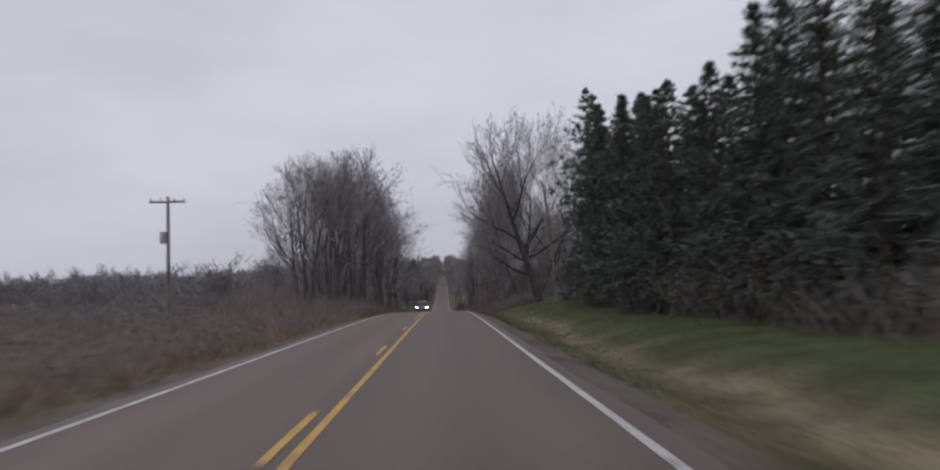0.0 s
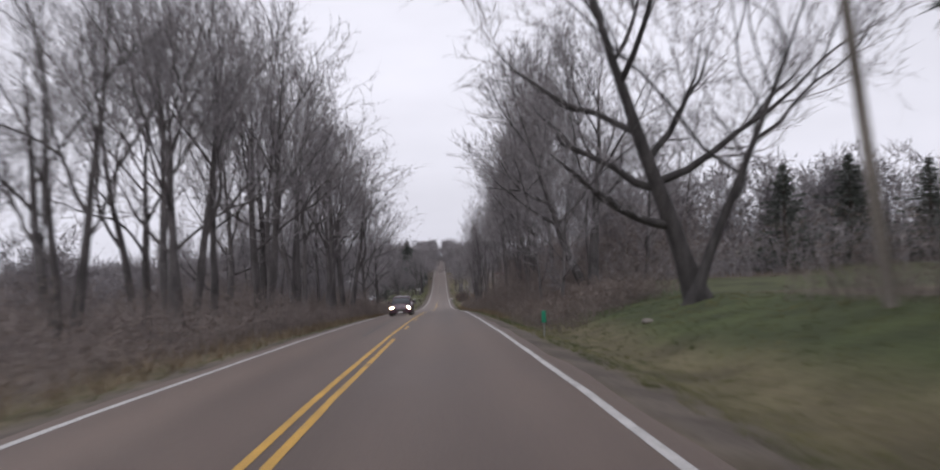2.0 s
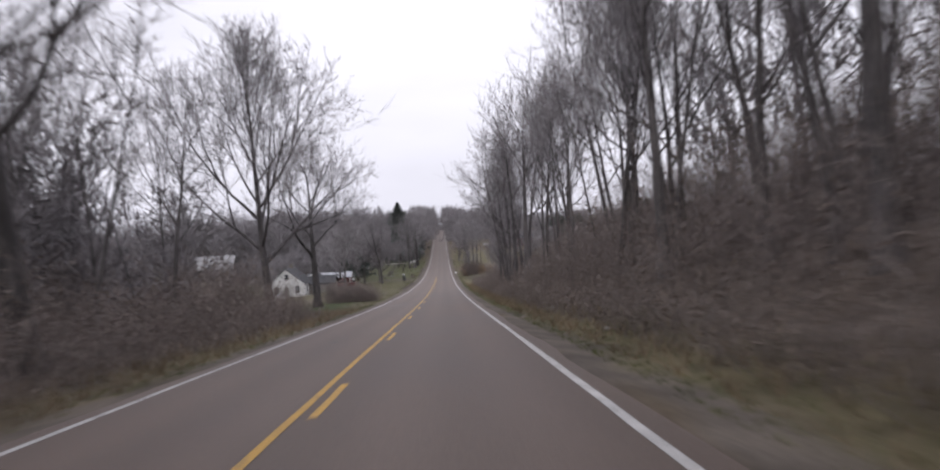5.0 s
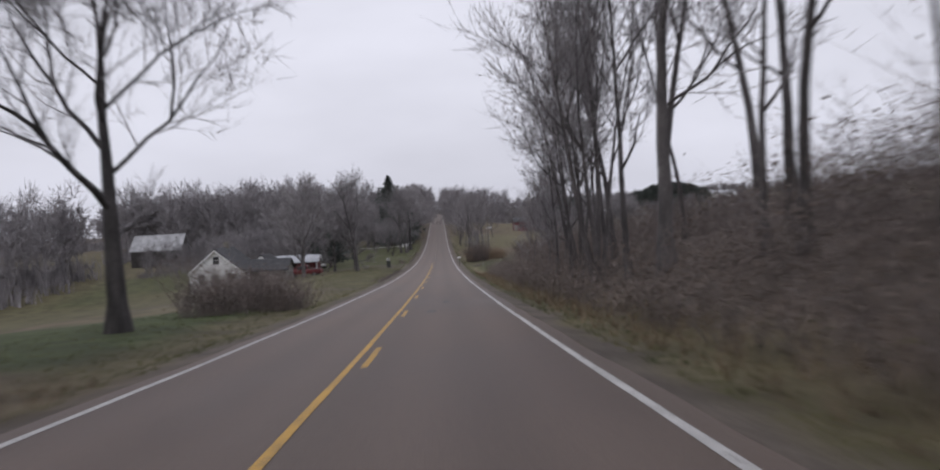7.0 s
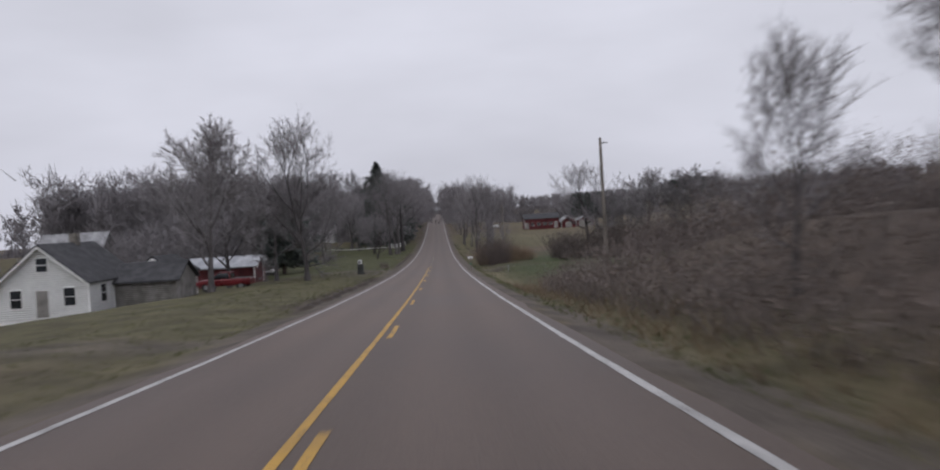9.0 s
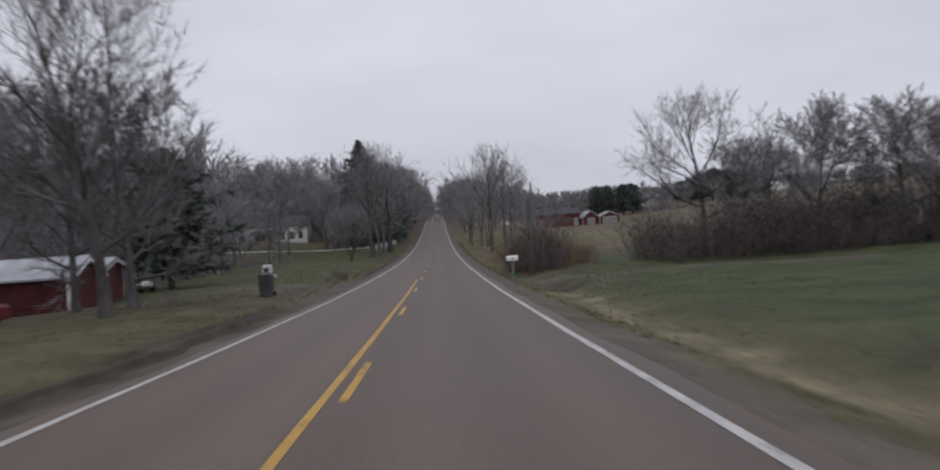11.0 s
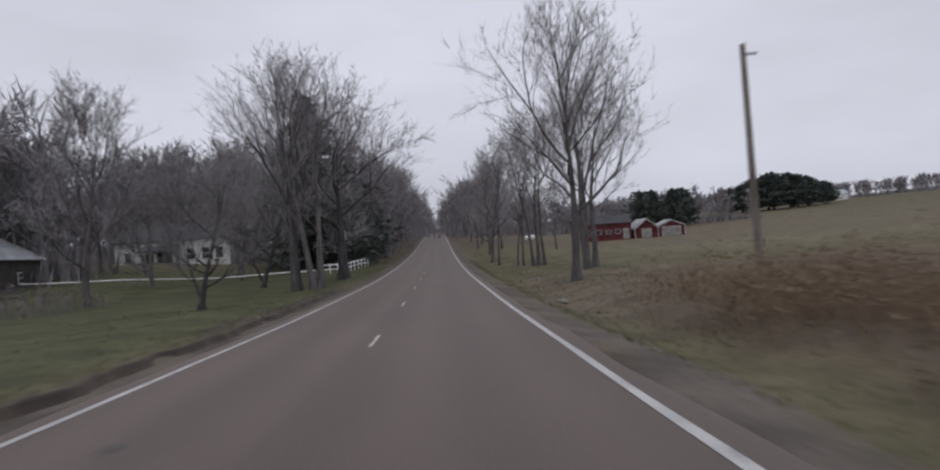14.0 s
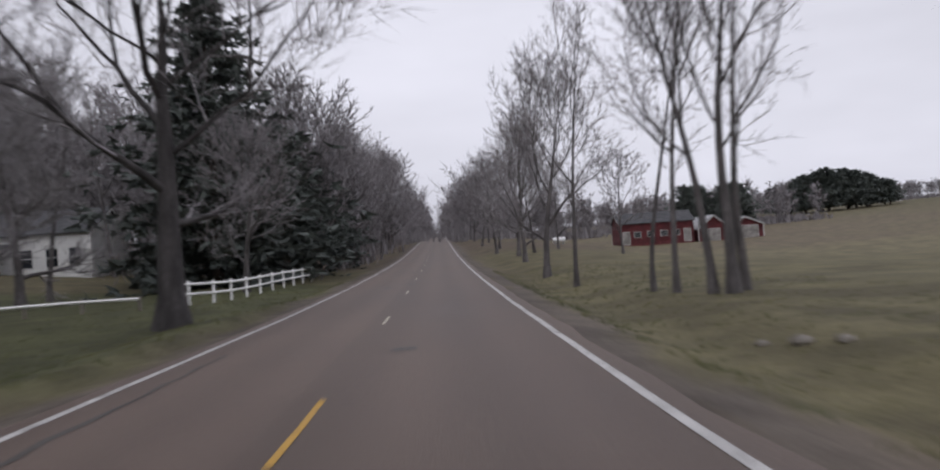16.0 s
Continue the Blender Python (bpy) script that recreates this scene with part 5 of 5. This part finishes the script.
def house(name, at, turn, width, depth, eave, ridge, wall, roofmat, label, category, windows=(), doors=(), trim=None, over=0.35, chimney=False, siding=True):
    """A gabled building: width across the gable front (x), depth back along y; front at y = 0. Windows and doors: (face, centre, sill, w, h); faces front, right, left."""
    e = thing(name, (*at, gz(*at)), label, category, "farm buildings", turn)
    w = width / 2
    part("wall", prism([(-w, -0.4), (w, -0.4), (w, eave), (0, ridge), (-w, eave)], "y", 0, depth), wall, e)
    if siding:
        rows = []
        z = 0.02
        while z < ridge - 0.25:
            half = w if z < eave - 0.1 else w * (ridge - z - 0.16) / (ridge - eave)
            rows.append([(-half, -0.012, z), (half, -0.012, z), (half, -0.028, z), (-half, -0.028, z), (-half, -0.004, z + 0.155), (half, -0.004, z + 0.155)])
            if z < eave - 0.16:
                for s in (-1, 1):
                    rows.append([(s * (w + 0.012), 0, z), (s * (w + 0.012), depth, z), (s * (w + 0.028), depth, z), (s * (w + 0.028), 0, z), (s * (w + 0.004), 0, z + 0.155), (s * (w + 0.004), depth, z + 0.155)])
            z += 0.16
        n = len(rows)
        quad = np.array([(0, 1, 2, 3), (3, 2, 5, 4), (4, 5, 1, 0)])
        sid = new("siding", mesh_of("siding", np.array(rows).reshape(-1, 3), [(np.arange(n)[:, None, None] * 6 + quad[None]).reshape(-1, 4)], [wall]))
        sid.parent = e
    slope = math.atan2(ridge - eave, w)
    ex, ez = over * math.cos(slope), over * math.sin(slope)
    for s in (-1, 1):
        part("roof", prism([(0, ridge + 0.03), (s * (w + ex), eave - ez + 0.03), (s * (w + ex), eave - ez + 0.15), (0, ridge + 0.17)], "y", -over, depth + over), roofmat, e)
    if trim:
        for s in (-1, 1):
            part("corner_board", block(s * w - 0.08, s * w + 0.08, -0.03, 0.12, 0, eave), trim, e)
            part("fascia", prism([(0, ridge), (s * (w + ex), eave - ez), (s * (w + ex), eave - ez - 0.16), (0, ridge - 0.16)], "y", -over - 0.03, -over), trim, e)
    for kind, items in (("window", windows), ("door", doors)):
        for face, c, z, ww, hh in items:
            if face == "front":
                fr, pn = block(c - ww / 2 - 0.08, c + ww / 2 + 0.08, -0.06, 0.02, z - 0.08, z + hh + 0.08), block(c - ww / 2, c + ww / 2, -0.075, 0, z, z + hh)
                bar = block(c - ww / 2, c + ww / 2, -0.09, -0.07, z + hh / 2 - 0.025, z + hh / 2 + 0.025)
            else:
                s = w if face == "right" else -w
                g = 0.06 if face == "right" else -0.06
                fr = block(min(s - 0.02, s + g), max(s - 0.02, s + g), c - ww / 2 - 0.08, c + ww / 2 + 0.08, z - 0.08, z + hh + 0.08)
                pn = block(min(s, s + g * 1.25), max(s, s + g * 1.25), c - ww / 2, c + ww / 2, z, z + hh)
                bar = block(min(s, s + g * 1.5), max(s, s + g * 1.5), c - ww / 2, c + ww / 2, z + hh / 2 - 0.025, z + hh / 2 + 0.025)
            ob = part(kind, fr, trim or WHITEWOOD, e)
            part("pane" if kind == "window" else "door_leaf", pn, GLASSDARK if kind == "window" else GREYBOARD, ob)
            if kind == "window":
                part("sash_bar", bar, trim or WHITEWOOD, ob)
            else:
                bar.free()
    if chimney:
        part("chimney", block(-0.3, 0.3, depth * 0.6, depth * 0.6 + 0.6, ridge - 0.4, ridge + 0.9), STONE, e)
    return e


house("house", (-28.5, 269), 0, 6.7, 9, 2.6, 5.4, WHITEWOOD, ROOFGREY, "white clapboard farmhouse with a grey gabled roof", "house",
      [("front", 0.1, 3.5, 0.8, 1.0), ("front", -1.9, 0.9, 0.8, 1.3), ("front", 2.0, 0.9, 0.8, 1.3), ("right", 2.5, 0.9, 0.9, 1.3)], [("front", 0, 0.1, 0.9, 2.0)], WHITEWOOD, chimney=True)
house("house_wing", (-25.2, 276), -90, 5.0, 5.0, 2.2, 3.5, GREYBOARD, ROOFGREY, "low grey wing with a dark shingle roof joining house and garage", "house", (), (), WHITEWOOD)
house("garage", (-26.4, 286), 0, 4.4, 6, 2.5, 4.0, WHITEWOOD, ROOFGREY, "white gabled garage with a dark door beside the drive", "garage", [("right", 2.6, 1.0, 0.8, 1.0)], [("front", -0.3, 0.05, 2.4, 2.0)], WHITEWOOD)
house("shed", (-20.2, 302.1), 90, 4.2, 9.5, 2.0, 3.0, REDBOARD, ROOFTIN, "red board shed with a pale metal roof", "shed", (), (), WHITEWOOD)
house("shed", (-20.8, 307.4), 100, 6.0, 3.5, 2.3, 2.8, REDBOARD, ROOFTIN, "small red board shed with white corner trim", "shed", (), (), OLDWHITE)
house("barn", (-63, 364), 90, 8, 12, 4.0, 7.6, DARKBOARD, ROOFDIM, "dark old barn with a pale metal roof behind trees", "barn", (), (), None)
house("outbuilding", (-42.0, 385), 9, 8, 22, 3.6, 5.9, DARKBOARD, ROOFTIN, "long dark board outbuilding with a pale metal roof", "outbuilding", [("right", 5, 1.2, 1, 1), ("right", 15, 1.2, 1, 1)], [("front", 0, 0, 2.6, 2.6)], None)
farm = house("farmhouse", (-29.5, 441), 90, 8.0, 16.5, 4.0, 6.2, WHITEWOOD, ROOFGREY, "long white farmhouse with dark windows and a front porch", "house",
             [("left", 1.4, 1.0, 1.0, 1.6), ("left", 3.4, 1.0, 1.0, 1.6), ("left", 5.6, 1.0, 1.0, 1.6), ("left", 14.6, 1.0, 0.9, 1.5)], [("left", 8.6, 0.1, 1.0, 2.1)], WHITEWOOD, chimney=True)
part("porch_roof", prism([(-4.0, 3.3), (-6.6, 2.5), (-6.6, 2.35), (-4.0, 3.1)], "y", 7.0, 12.6), ROOFGREY, farm)
part("porch_floor", block(-6.4, -4.02, 7.2, 12.4, -0.3, 0.3), WHITEWOOD, farm)
for py in (7.3, 9.8, 12.3):
    part("porch_post", block(-6.4, -6.24, py - 0.08, py + 0.08, 0.3, 2.42), WHITEWOOD, farm)
for px_, ww in ((10.2, 1.0), (11.5, 1.0)):
    wdw = part("window", block(-4.07, -4.0, px_ - ww / 2 - 0.08, px_ + ww / 2 + 0.08, 0.82, 2.28), WHITEWOOD, farm)
    part("pane", block(-4.09, -4.03, px_ - ww / 2, px_ + ww / 2, 0.9, 2.2), GLASSDARK, wdw)
house("barn", (33.6, 508), -90, 7, 13.2, 3.7, 5.5, REDBOARD, ROOFGREY, "red barn with white trim and a dark roof", "barn",
      [("right", 3.0, 1.2, 1.2, 0.9), ("right", 5.4, 1.2, 1.2, 0.9), ("right", 7.8, 1.2, 1.2, 0.9), ("right", 10.0, 1.2, 1.2, 0.9)], [("right", 1.0, 0, 1.2, 2.2), ("right", 12.0, 0, 1.2, 2.2)], OLDWHITE)
house("barn", (50.6, 505), 0, 5.6, 9, 2.4, 4.6, REDBOARD, ROOFDIM, "red gabled barn with a dull metal roof", "barn", (), [("front", 0, 0, 2.2, 2.2)], OLDWHITE)
house("shed", (57.2, 507), 0, 6.6, 6, 2.4, 3.8, REDBOARD, ROOFDIM, "open-fronted red shed with a pale roof", "shed", (), [("front", 0, 0, 4.6, 2.2)], OLDWHITE)
house("shed", (90.8, 600), 0, 9, 8, 3, 5, WHITEWOOD, ROOFTIN, "white machine shed far across the field", "shed", (), [("front", 0, 0, 3.5, 2.8)], WHITEWOOD)
house("house", (216, 724), 90, 8, 18, 3, 5, WHITEWOOD, ROOFTIN, "long white house on the rise", "house", (), (), None)

# ---- small things along the road ----
box = thing("mailbox", (4.0, 286.3, gz(4.0, 286.3)), "white metal mailbox on a wooden post", "mailbox")
part("post", block(-0.05, 0.05, -0.05, 0.05, -0.3, 1.18), POLEWOOD, box)
part("body", prism([(-0.09, 1.2), (0.09, 1.2), (0.09, 1.31)] + [(0.09 * math.cos(a), 1.31 + 0.09 * math.sin(a)) for a in (0.5, 1.05, 1.57, 2.1, 2.65)] + [(-0.09, 1.31)], "x", -0.25, 0.22), WHITEPAINT, box)
part("flag", block(-0.06, 0.06, -0.105, -0.095, 1.27, 1.31), REDPAINT, box)
part("newspaper_tube", rod((0.0, -0.2, 0.7), (0.0, 0.2, 0.7), 0.06, 0.06, 10), GREENSIGN, box, "green newspaper tube")

bin_ = thing("trash_bin", (-7.4, 292.6, gz(-7.4, 292.6)), "dark wheeled trash bin with a lid beside the drive", "trash bin")
part("body", prism([(-0.27, 0.06), (0.27, 0.06), (0.33, 1.0), (-0.33, 1.0)], "y", -0.32, 0.32), DARKPLASTIC, bin_)
part("lid", prism([(-0.36, 1.0), (0.36, 1.0), (0.3, 1.08), (-0.3, 1.08)], "y", -0.36, 0.36), DARKPLASTIC, bin_)
for s in (-1, 1):
    part("wheel", rod((s * 0.28, 0.3, 0.11), (s * 0.36, 0.3, 0.11), 0.11, 0.11, 12), RUBBER, bin_)
mb2 = thing("mailbox", (-7.55, 293.7, gz(-7.55, 293.7)), "white mailbox on a post behind the trash bin", "mailbox")
part("post", block(-0.05, 0.05, -0.05, 0.05, -0.3, 1.1), POLEWOOD, mb2)
part("body", block(-0.2, 0.2, -0.25, 0.25, 1.1, 1.5, 0.04), WHITEPAINT, mb2)
part("door", block(-0.13, 0.13, -0.262, -0.252, 1.17, 1.36), DARKPLASTIC, mb2, "dark front flap")
part("newspaper_tube", rod((0.3, -0.2, 0.92), (0.3, 0.2, 0.92), 0.08, 0.08, 12), WHITEPAINT, mb2, "white newspaper tube")
part("bracket", block(0.05, 0.24, -0.03, 0.03, 0.9, 0.95), POLEWOOD, mb2)

cart = thing("garden_tractor", (-21.6, 314.6, gz(-21.6, 314.6)), "small white and black garden tractor beside the evergreen", "garden tractor", turn=70)
part("chassis", block(-0.35, 0.35, -0.85, 0.75, 0.28, 0.45, 0.03), DARKPLASTIC, cart)
part("hood", block(-0.28, 0.28, -0.85, -0.1, 0.45, 0.85, 0.09), WHITEPAINT, cart)
part("fender", block(-0.48, 0.48, 0.2, 0.8, 0.5, 0.66, 0.07), WHITEPAINT, cart)
part("seat", block(-0.22, 0.22, 0.3, 0.72, 0.66, 0.76, 0.04), DARKPLASTIC, cart)
part("backrest", block(-0.22, 0.22, 0.68, 0.78, 0.74, 1.08, 0.04), DARKPLASTIC, cart)
part("steering_wheel", rod((0, 0.02, 0.84), (0, 0.08, 0.98), 0.03, 0.15, 12), DARKPLASTIC, cart)
for sx in (-1, 1):
    part("wheel", rod((sx * 0.3, 0.5, 0.24), (sx * 0.5, 0.5, 0.24), 0.25, 0.25, 16), RUBBER, cart)
    part("wheel", rod((sx * 0.3, -0.6, 0.17), (sx * 0.44, -0.6, 0.17), 0.18, 0.18, 16), RUBBER, cart)


def board_fence(points, rails, h, wood, label):
    """Posts and rails along the points; rails: their heights."""
    ox, oy, oz = points[0][0], points[0][1], gz(*points[0])
    e = thing("board_fence", (ox, oy, oz), label, "fence")
    for i, ((xa, ya), (xb, yb)) in enumerate(zip(points, points[1:])):
        n = max(1, int(round(math.hypot(xb - xa, yb - ya) / 2.4)))
        ps = [(xa + (xb - xa) * k / n, ya + (yb - ya) * k / n) for k in range(n + 1)]
        for x, y in ps[1 if i else 0:]:
            part("post", block(x - ox - 0.06, x - ox + 0.06, y - oy - 0.06, y - oy + 0.06, gz(x, y) - oz - 0.3, gz(x, y) - oz + h, 0.008), wood, e)
        for (x0, y0), (x1, y1) in zip(ps, ps[1:]):
            for k in rails:
                part("rail", rod((x0 - ox, y0 - oy - 0.07, gz(x0, y0) - oz + k), (x1 - ox, y1 - oy - 0.07, gz(x1, y1) - oz + k), 0.06, 0.06, 4), WHITEWOOD, e)
    return e


board_fence([(-42, 400.5), (-11.2, 399.5)], (0.5,), 0.62, POLEWOOD, "low fence with one white rail on weathered posts")
board_fence([(-10.7, 400.6), (-9.6, 404.5), (-8.2, 424.0)], (0.5, 0.95), 1.1, WHITEWOOD, "white painted board fence with two rails")


def loft(stations, n=24, e=0.5):
    """A rounded body through cross-sections (y, low, high, half width)."""
    bm = bmesh.new()
    rings = []
    for y, lo, hi, w in stations:
        ring = []
        for k in range(n):
            a = 2 * math.pi * (k + 0.5) / n
            c, q = math.cos(a), math.sin(a)
            ring.append(bm.verts.new((w * math.copysign(abs(c) ** e, c), y, (lo + hi) / 2 + (hi - lo) / 2 * math.copysign(abs(q) ** e, q))))
        rings.append(ring)
    for r0, r1 in zip(rings, rings[1:]):
        for k in range(n):
            bm.faces.new((r0[k], r0[k - 1], r1[k - 1], r1[k]))
    bm.faces.new(rings[0])
    bm.faces.new(rings[-1][::-1])
    bmesh.ops.recalc_face_normals(bm, faces=bm.faces[:])
    for f in bm.faces:
        f.smooth = len(f.verts) == 4
    return bm


def wheels(e, half, ys, r):
    for s in (-1, 1):
        for yy in ys:
            part("wheel_arch", rod((s * (half - 0.3), yy, r), (s * (half + 0.004), yy, r), r + 0.07, r + 0.07, 24), DARKPLASTIC, e)
            w = part("wheel", rod((s * (half - 0.22), yy, r), (s * (half + 0.012), yy, r), r, r - 0.01, 24), RUBBER, e)
            part("rim", rod((s * (half + 0.0), yy, r), (s * (half + 0.02), yy, r), r * 0.64, r * 0.6, 14), METAL, w)


def sedan(at, turn, label, body):
    """A rounded four-door car with its headlights on; the front is at +y."""
    e = thing("car", (*at, at_z(*at)), label, "car", turn=turn)
    part("body", loft([(-2.25, 0.5, 0.8, 0.66), (-2.18, 0.34, 0.94, 0.78), (-1.8, 0.24, 1.02, 0.85), (-0.9, 0.2, 1.0, 0.885), (0.2, 0.2, 0.98, 0.89), (1.0, 0.2, 0.96, 0.885), (1.5, 0.22, 0.9, 0.87), (1.95, 0.25, 0.8, 0.83), (2.16, 0.3, 0.72, 0.75), (2.24, 0.38, 0.62, 0.64)], 28), body, e)
    part("side_glass", loft([(-1.85, 0.9, 1.02, 0.68), (-1.35, 0.88, 1.3, 0.7), (-0.8, 0.88, 1.43, 0.69), (0.1, 0.88, 1.45, 0.69), (0.42, 0.88, 1.38, 0.7), (0.85, 0.88, 1.12, 0.72), (1.08, 0.88, 0.97, 0.74)], 28, 0.42), GLASSDARK, e, "dark window glass")
    part("roof", loft([(-1.3, 1.28, 1.34, 0.5), (-0.8, 1.38, 1.475, 0.57), (-0.2, 1.4, 1.49, 0.58), (0.25, 1.38, 1.46, 0.56), (0.4, 1.36, 1.41, 0.52)], 24, 0.6), body, e)
    for s in (-1, 1):
        part("front_pillar", rod((s * 0.72, 1.0, 1.0), (s * 0.55, 0.3, 1.43), 0.035, 0.03, 8), body, e)
        part("rear_pillar", rod((s * 0.68, -1.7, 1.05), (s * 0.54, -1.1, 1.4), 0.07, 0.05, 8), body, e)
        part("door_pillar", rod((s * 0.73, -0.25, 1.0), (s * 0.6, -0.25, 1.43), 0.035, 0.03, 8), body, e)
        m = part("door_mirror", loft([(0.7, 1.03, 1.13, 0.05), (0.73, 1.0, 1.16, 0.09), (0.82, 1.02, 1.14, 0.07)], 12), body, e)
        m.location.x = s * 0.93
        h = part("headlight", loft([(1.95, 0.6, 0.72, 0.1), (2.08, 0.57, 0.74, 0.15), (2.17, 0.59, 0.71, 0.12)], 14, 0.7), LAMPGLOW, e, "lit headlight")
        h.location.x = s * 0.6
    part("bumper", loft([(2.0, 0.28, 0.46, 0.82), (2.2, 0.3, 0.46, 0.76), (2.28, 0.33, 0.43, 0.64)], 20, 0.45), body, e)
    part("grille", block(-0.38, 0.38, 2.16, 2.25, 0.5, 0.62, 0.02), DARKPLASTIC, e)
    part("lower_intake", block(-0.55, 0.55, 2.16, 2.285, 0.3, 0.37, 0.01), DARKPLASTIC, e)
    part("number_plate", block(-0.16, 0.16, 2.28, 2.295, 0.37, 0.45), WHITEPAINT, e, "blank pale number plate")
    wheels(e, 0.87, (1.38, -1.35), 0.32)
    return e


def pickup(at, turn, label, body):
    """A pickup truck with a cab and an open bed; the front is at +y."""
    e = thing("pickup_truck", (*at, at_z(*at)), label, "pickup truck", turn=turn)
    part("body", loft([(-2.72, 0.55, 1.0, 0.86), (-2.66, 0.46, 1.12, 0.9), (-0.8, 0.42, 1.14, 0.92), (0.8, 0.42, 1.14, 0.92), (1.5, 0.44, 1.12, 0.91), (2.4, 0.46, 1.04, 0.88), (2.62, 0.5, 0.96, 0.84), (2.7, 0.56, 0.86, 0.78)], 28, 0.32), body, e)
    part("bed_floor", block(-0.74, 0.74, -2.55, -0.75, 1.1, 1.16), DARKPLASTIC, e)
    part("cab_glass", loft([(-0.68, 1.05, 1.5, 0.76), (-0.6, 1.05, 1.72, 0.72), (0.55, 1.05, 1.74, 0.71), (0.85, 1.05, 1.5, 0.75), (1.3, 1.05, 1.14, 0.78)], 24, 0.38), GLASSDARK, e, "dark window glass")
    part("cab_roof", loft([(-0.7, 1.66, 1.74, 0.62), (-0.5, 1.69, 1.79, 0.66), (0.5, 1.69, 1.79, 0.66), (0.7, 1.64, 1.72, 0.62)], 20, 0.5), body, e)
    for s in (-1, 1):
        part("front_pillar", rod((s * 0.78, 1.25, 1.12), (s * 0.64, 0.6, 1.72), 0.045, 0.04, 8), body, e)
        part("rear_pillar", rod((s * 0.77, -0.66, 1.1), (s * 0.66, -0.62, 1.72), 0.08, 0.06, 8), body, e)
        part("headlight", block(s * 0.66 - 0.13, s * 0.66 + 0.13, 2.58, 2.7, 0.74, 0.92, 0.03), GLASSDARK, e, "headlight")
    part("bumper", block(-0.88, 0.88, 2.58, 2.78, 0.44, 0.6, 0.04), METAL, e)
    wheels(e, 0.89, (1.7, -1.75), 0.37)
    return e


def at_z(x, y):
    return float(road_z(y) + crown(x)) if abs(x) < 3.7 else gz(x, y)


sedan((-1.75, 109.8), 180, "dark maroon sedan with lit headlights on the oncoming lane", DARKPAINT)
pickup((-20.3, 288.2), 86, "red pickup truck parked beside the yard", REDPAINT)

sign = thing("marker_sign", (4.75, 74.9, gz(4.75, 74.9)), "small green marker plate on a thin post", "sign")
part("post", rod((0, 0, -0.2), (0, 0, 0.9), 0.02, 0.02, 8), METAL, sign)
part("plate", block(-0.075, 0.075, -0.035, -0.021, 0.48, 0.88), GREENSIGN, sign)
st = thing("marker_post", (7.6, 285.8, gz(7.6, 285.8)), "short thin grey marker post at the field edge", "post")
part("post", block(-0.03, 0.03, -0.03, 0.03, -0.2, 0.62, 0.008), METAL, st)



def rock(x, y, s):
    bm = bmesh.new()
    bmesh.ops.create_icosphere(bm, subdivisions=2, radius=s)
    for v in bm.verts:
        v.co *= 1 + 0.25 * noise.noise(v.co * 2.2 / s + Vector((x, y, 0)))
        v.co.z *= 0.6
    me = bpy.data.meshes.new("rock")
    bm.to_mesh(me)
    bm.free()
    me.materials.append(STONE)
    o = new("rock", me)
    o.location = (x, y, gz(x, y) + s * 0.25)
    return tagged(o, "weathered brown-grey rock in the grass", "rock", "verge rocks")


for x, y, s in ((7.7, 98, 0.26), (7.2, 92.5, 0.2), (6.9, 96, 0.2), (8.3, 75.3, 0.2), (6.6, 157, 0.3), (6.4, 143.4, 0.16), (5.8, 351, 0.26), (7.4, 380, 0.2), (7.0, 380.7, 0.13), (7.8, 379.3, 0.15), (6.6, 369.5, 0.14), (7.3, 370.2, 0.18)):
    rock(x, y, s)

pipe = thing("culvert", (7.2, 293.4, gz(7.2, 293.4) - 0.06), "dark corrugated culvert mouth under the drive", "culvert")
bm = bmesh.new()
bmesh.ops.create_cone(bm, cap_ends=False, segments=20, radius1=0.24, radius2=0.24, depth=2.4, matrix=Matrix.Translation((0, 1.2, 0.02)) @ Matrix.Rotation(radians(90), 4, "X"))
bmesh.ops.solidify(bm, geom=bm.faces[:], thickness=0.03)
part("pipe", bm, SOIL, pipe)

tank = thing("propane_tank", (23, 508, gz(23, 508)), "white propane tank on two low feet", "tank")
part("vessel", rod((-1.1, 0, 0.75), (1.1, 0, 0.75), 0.48, 0.48, 16), WHITEPAINT, tank)
for s in (-0.7, 0.7):
    part("foot", block(s - 0.1, s + 0.1, -0.3, 0.3, -0.1, 0.4), METAL, tank)
fp = thing("fence_post", (45.4, 426, gz(45.4, 426)), "short dark wooden post in the field", "post")
part("post", rod((0, 0, -0.3), (0.02, 0, 1.05), 0.09, 0.08, 8), DARKPLASTIC, fp)
thicket("low_shrub", "low rust-brown shrub on the lawn", *scatter(48, 90, -5.6, -6.7, 309.6, 310.8), 0.6, 48, REDTWIG, 5, DEADLEAF, stem_r=0.008)
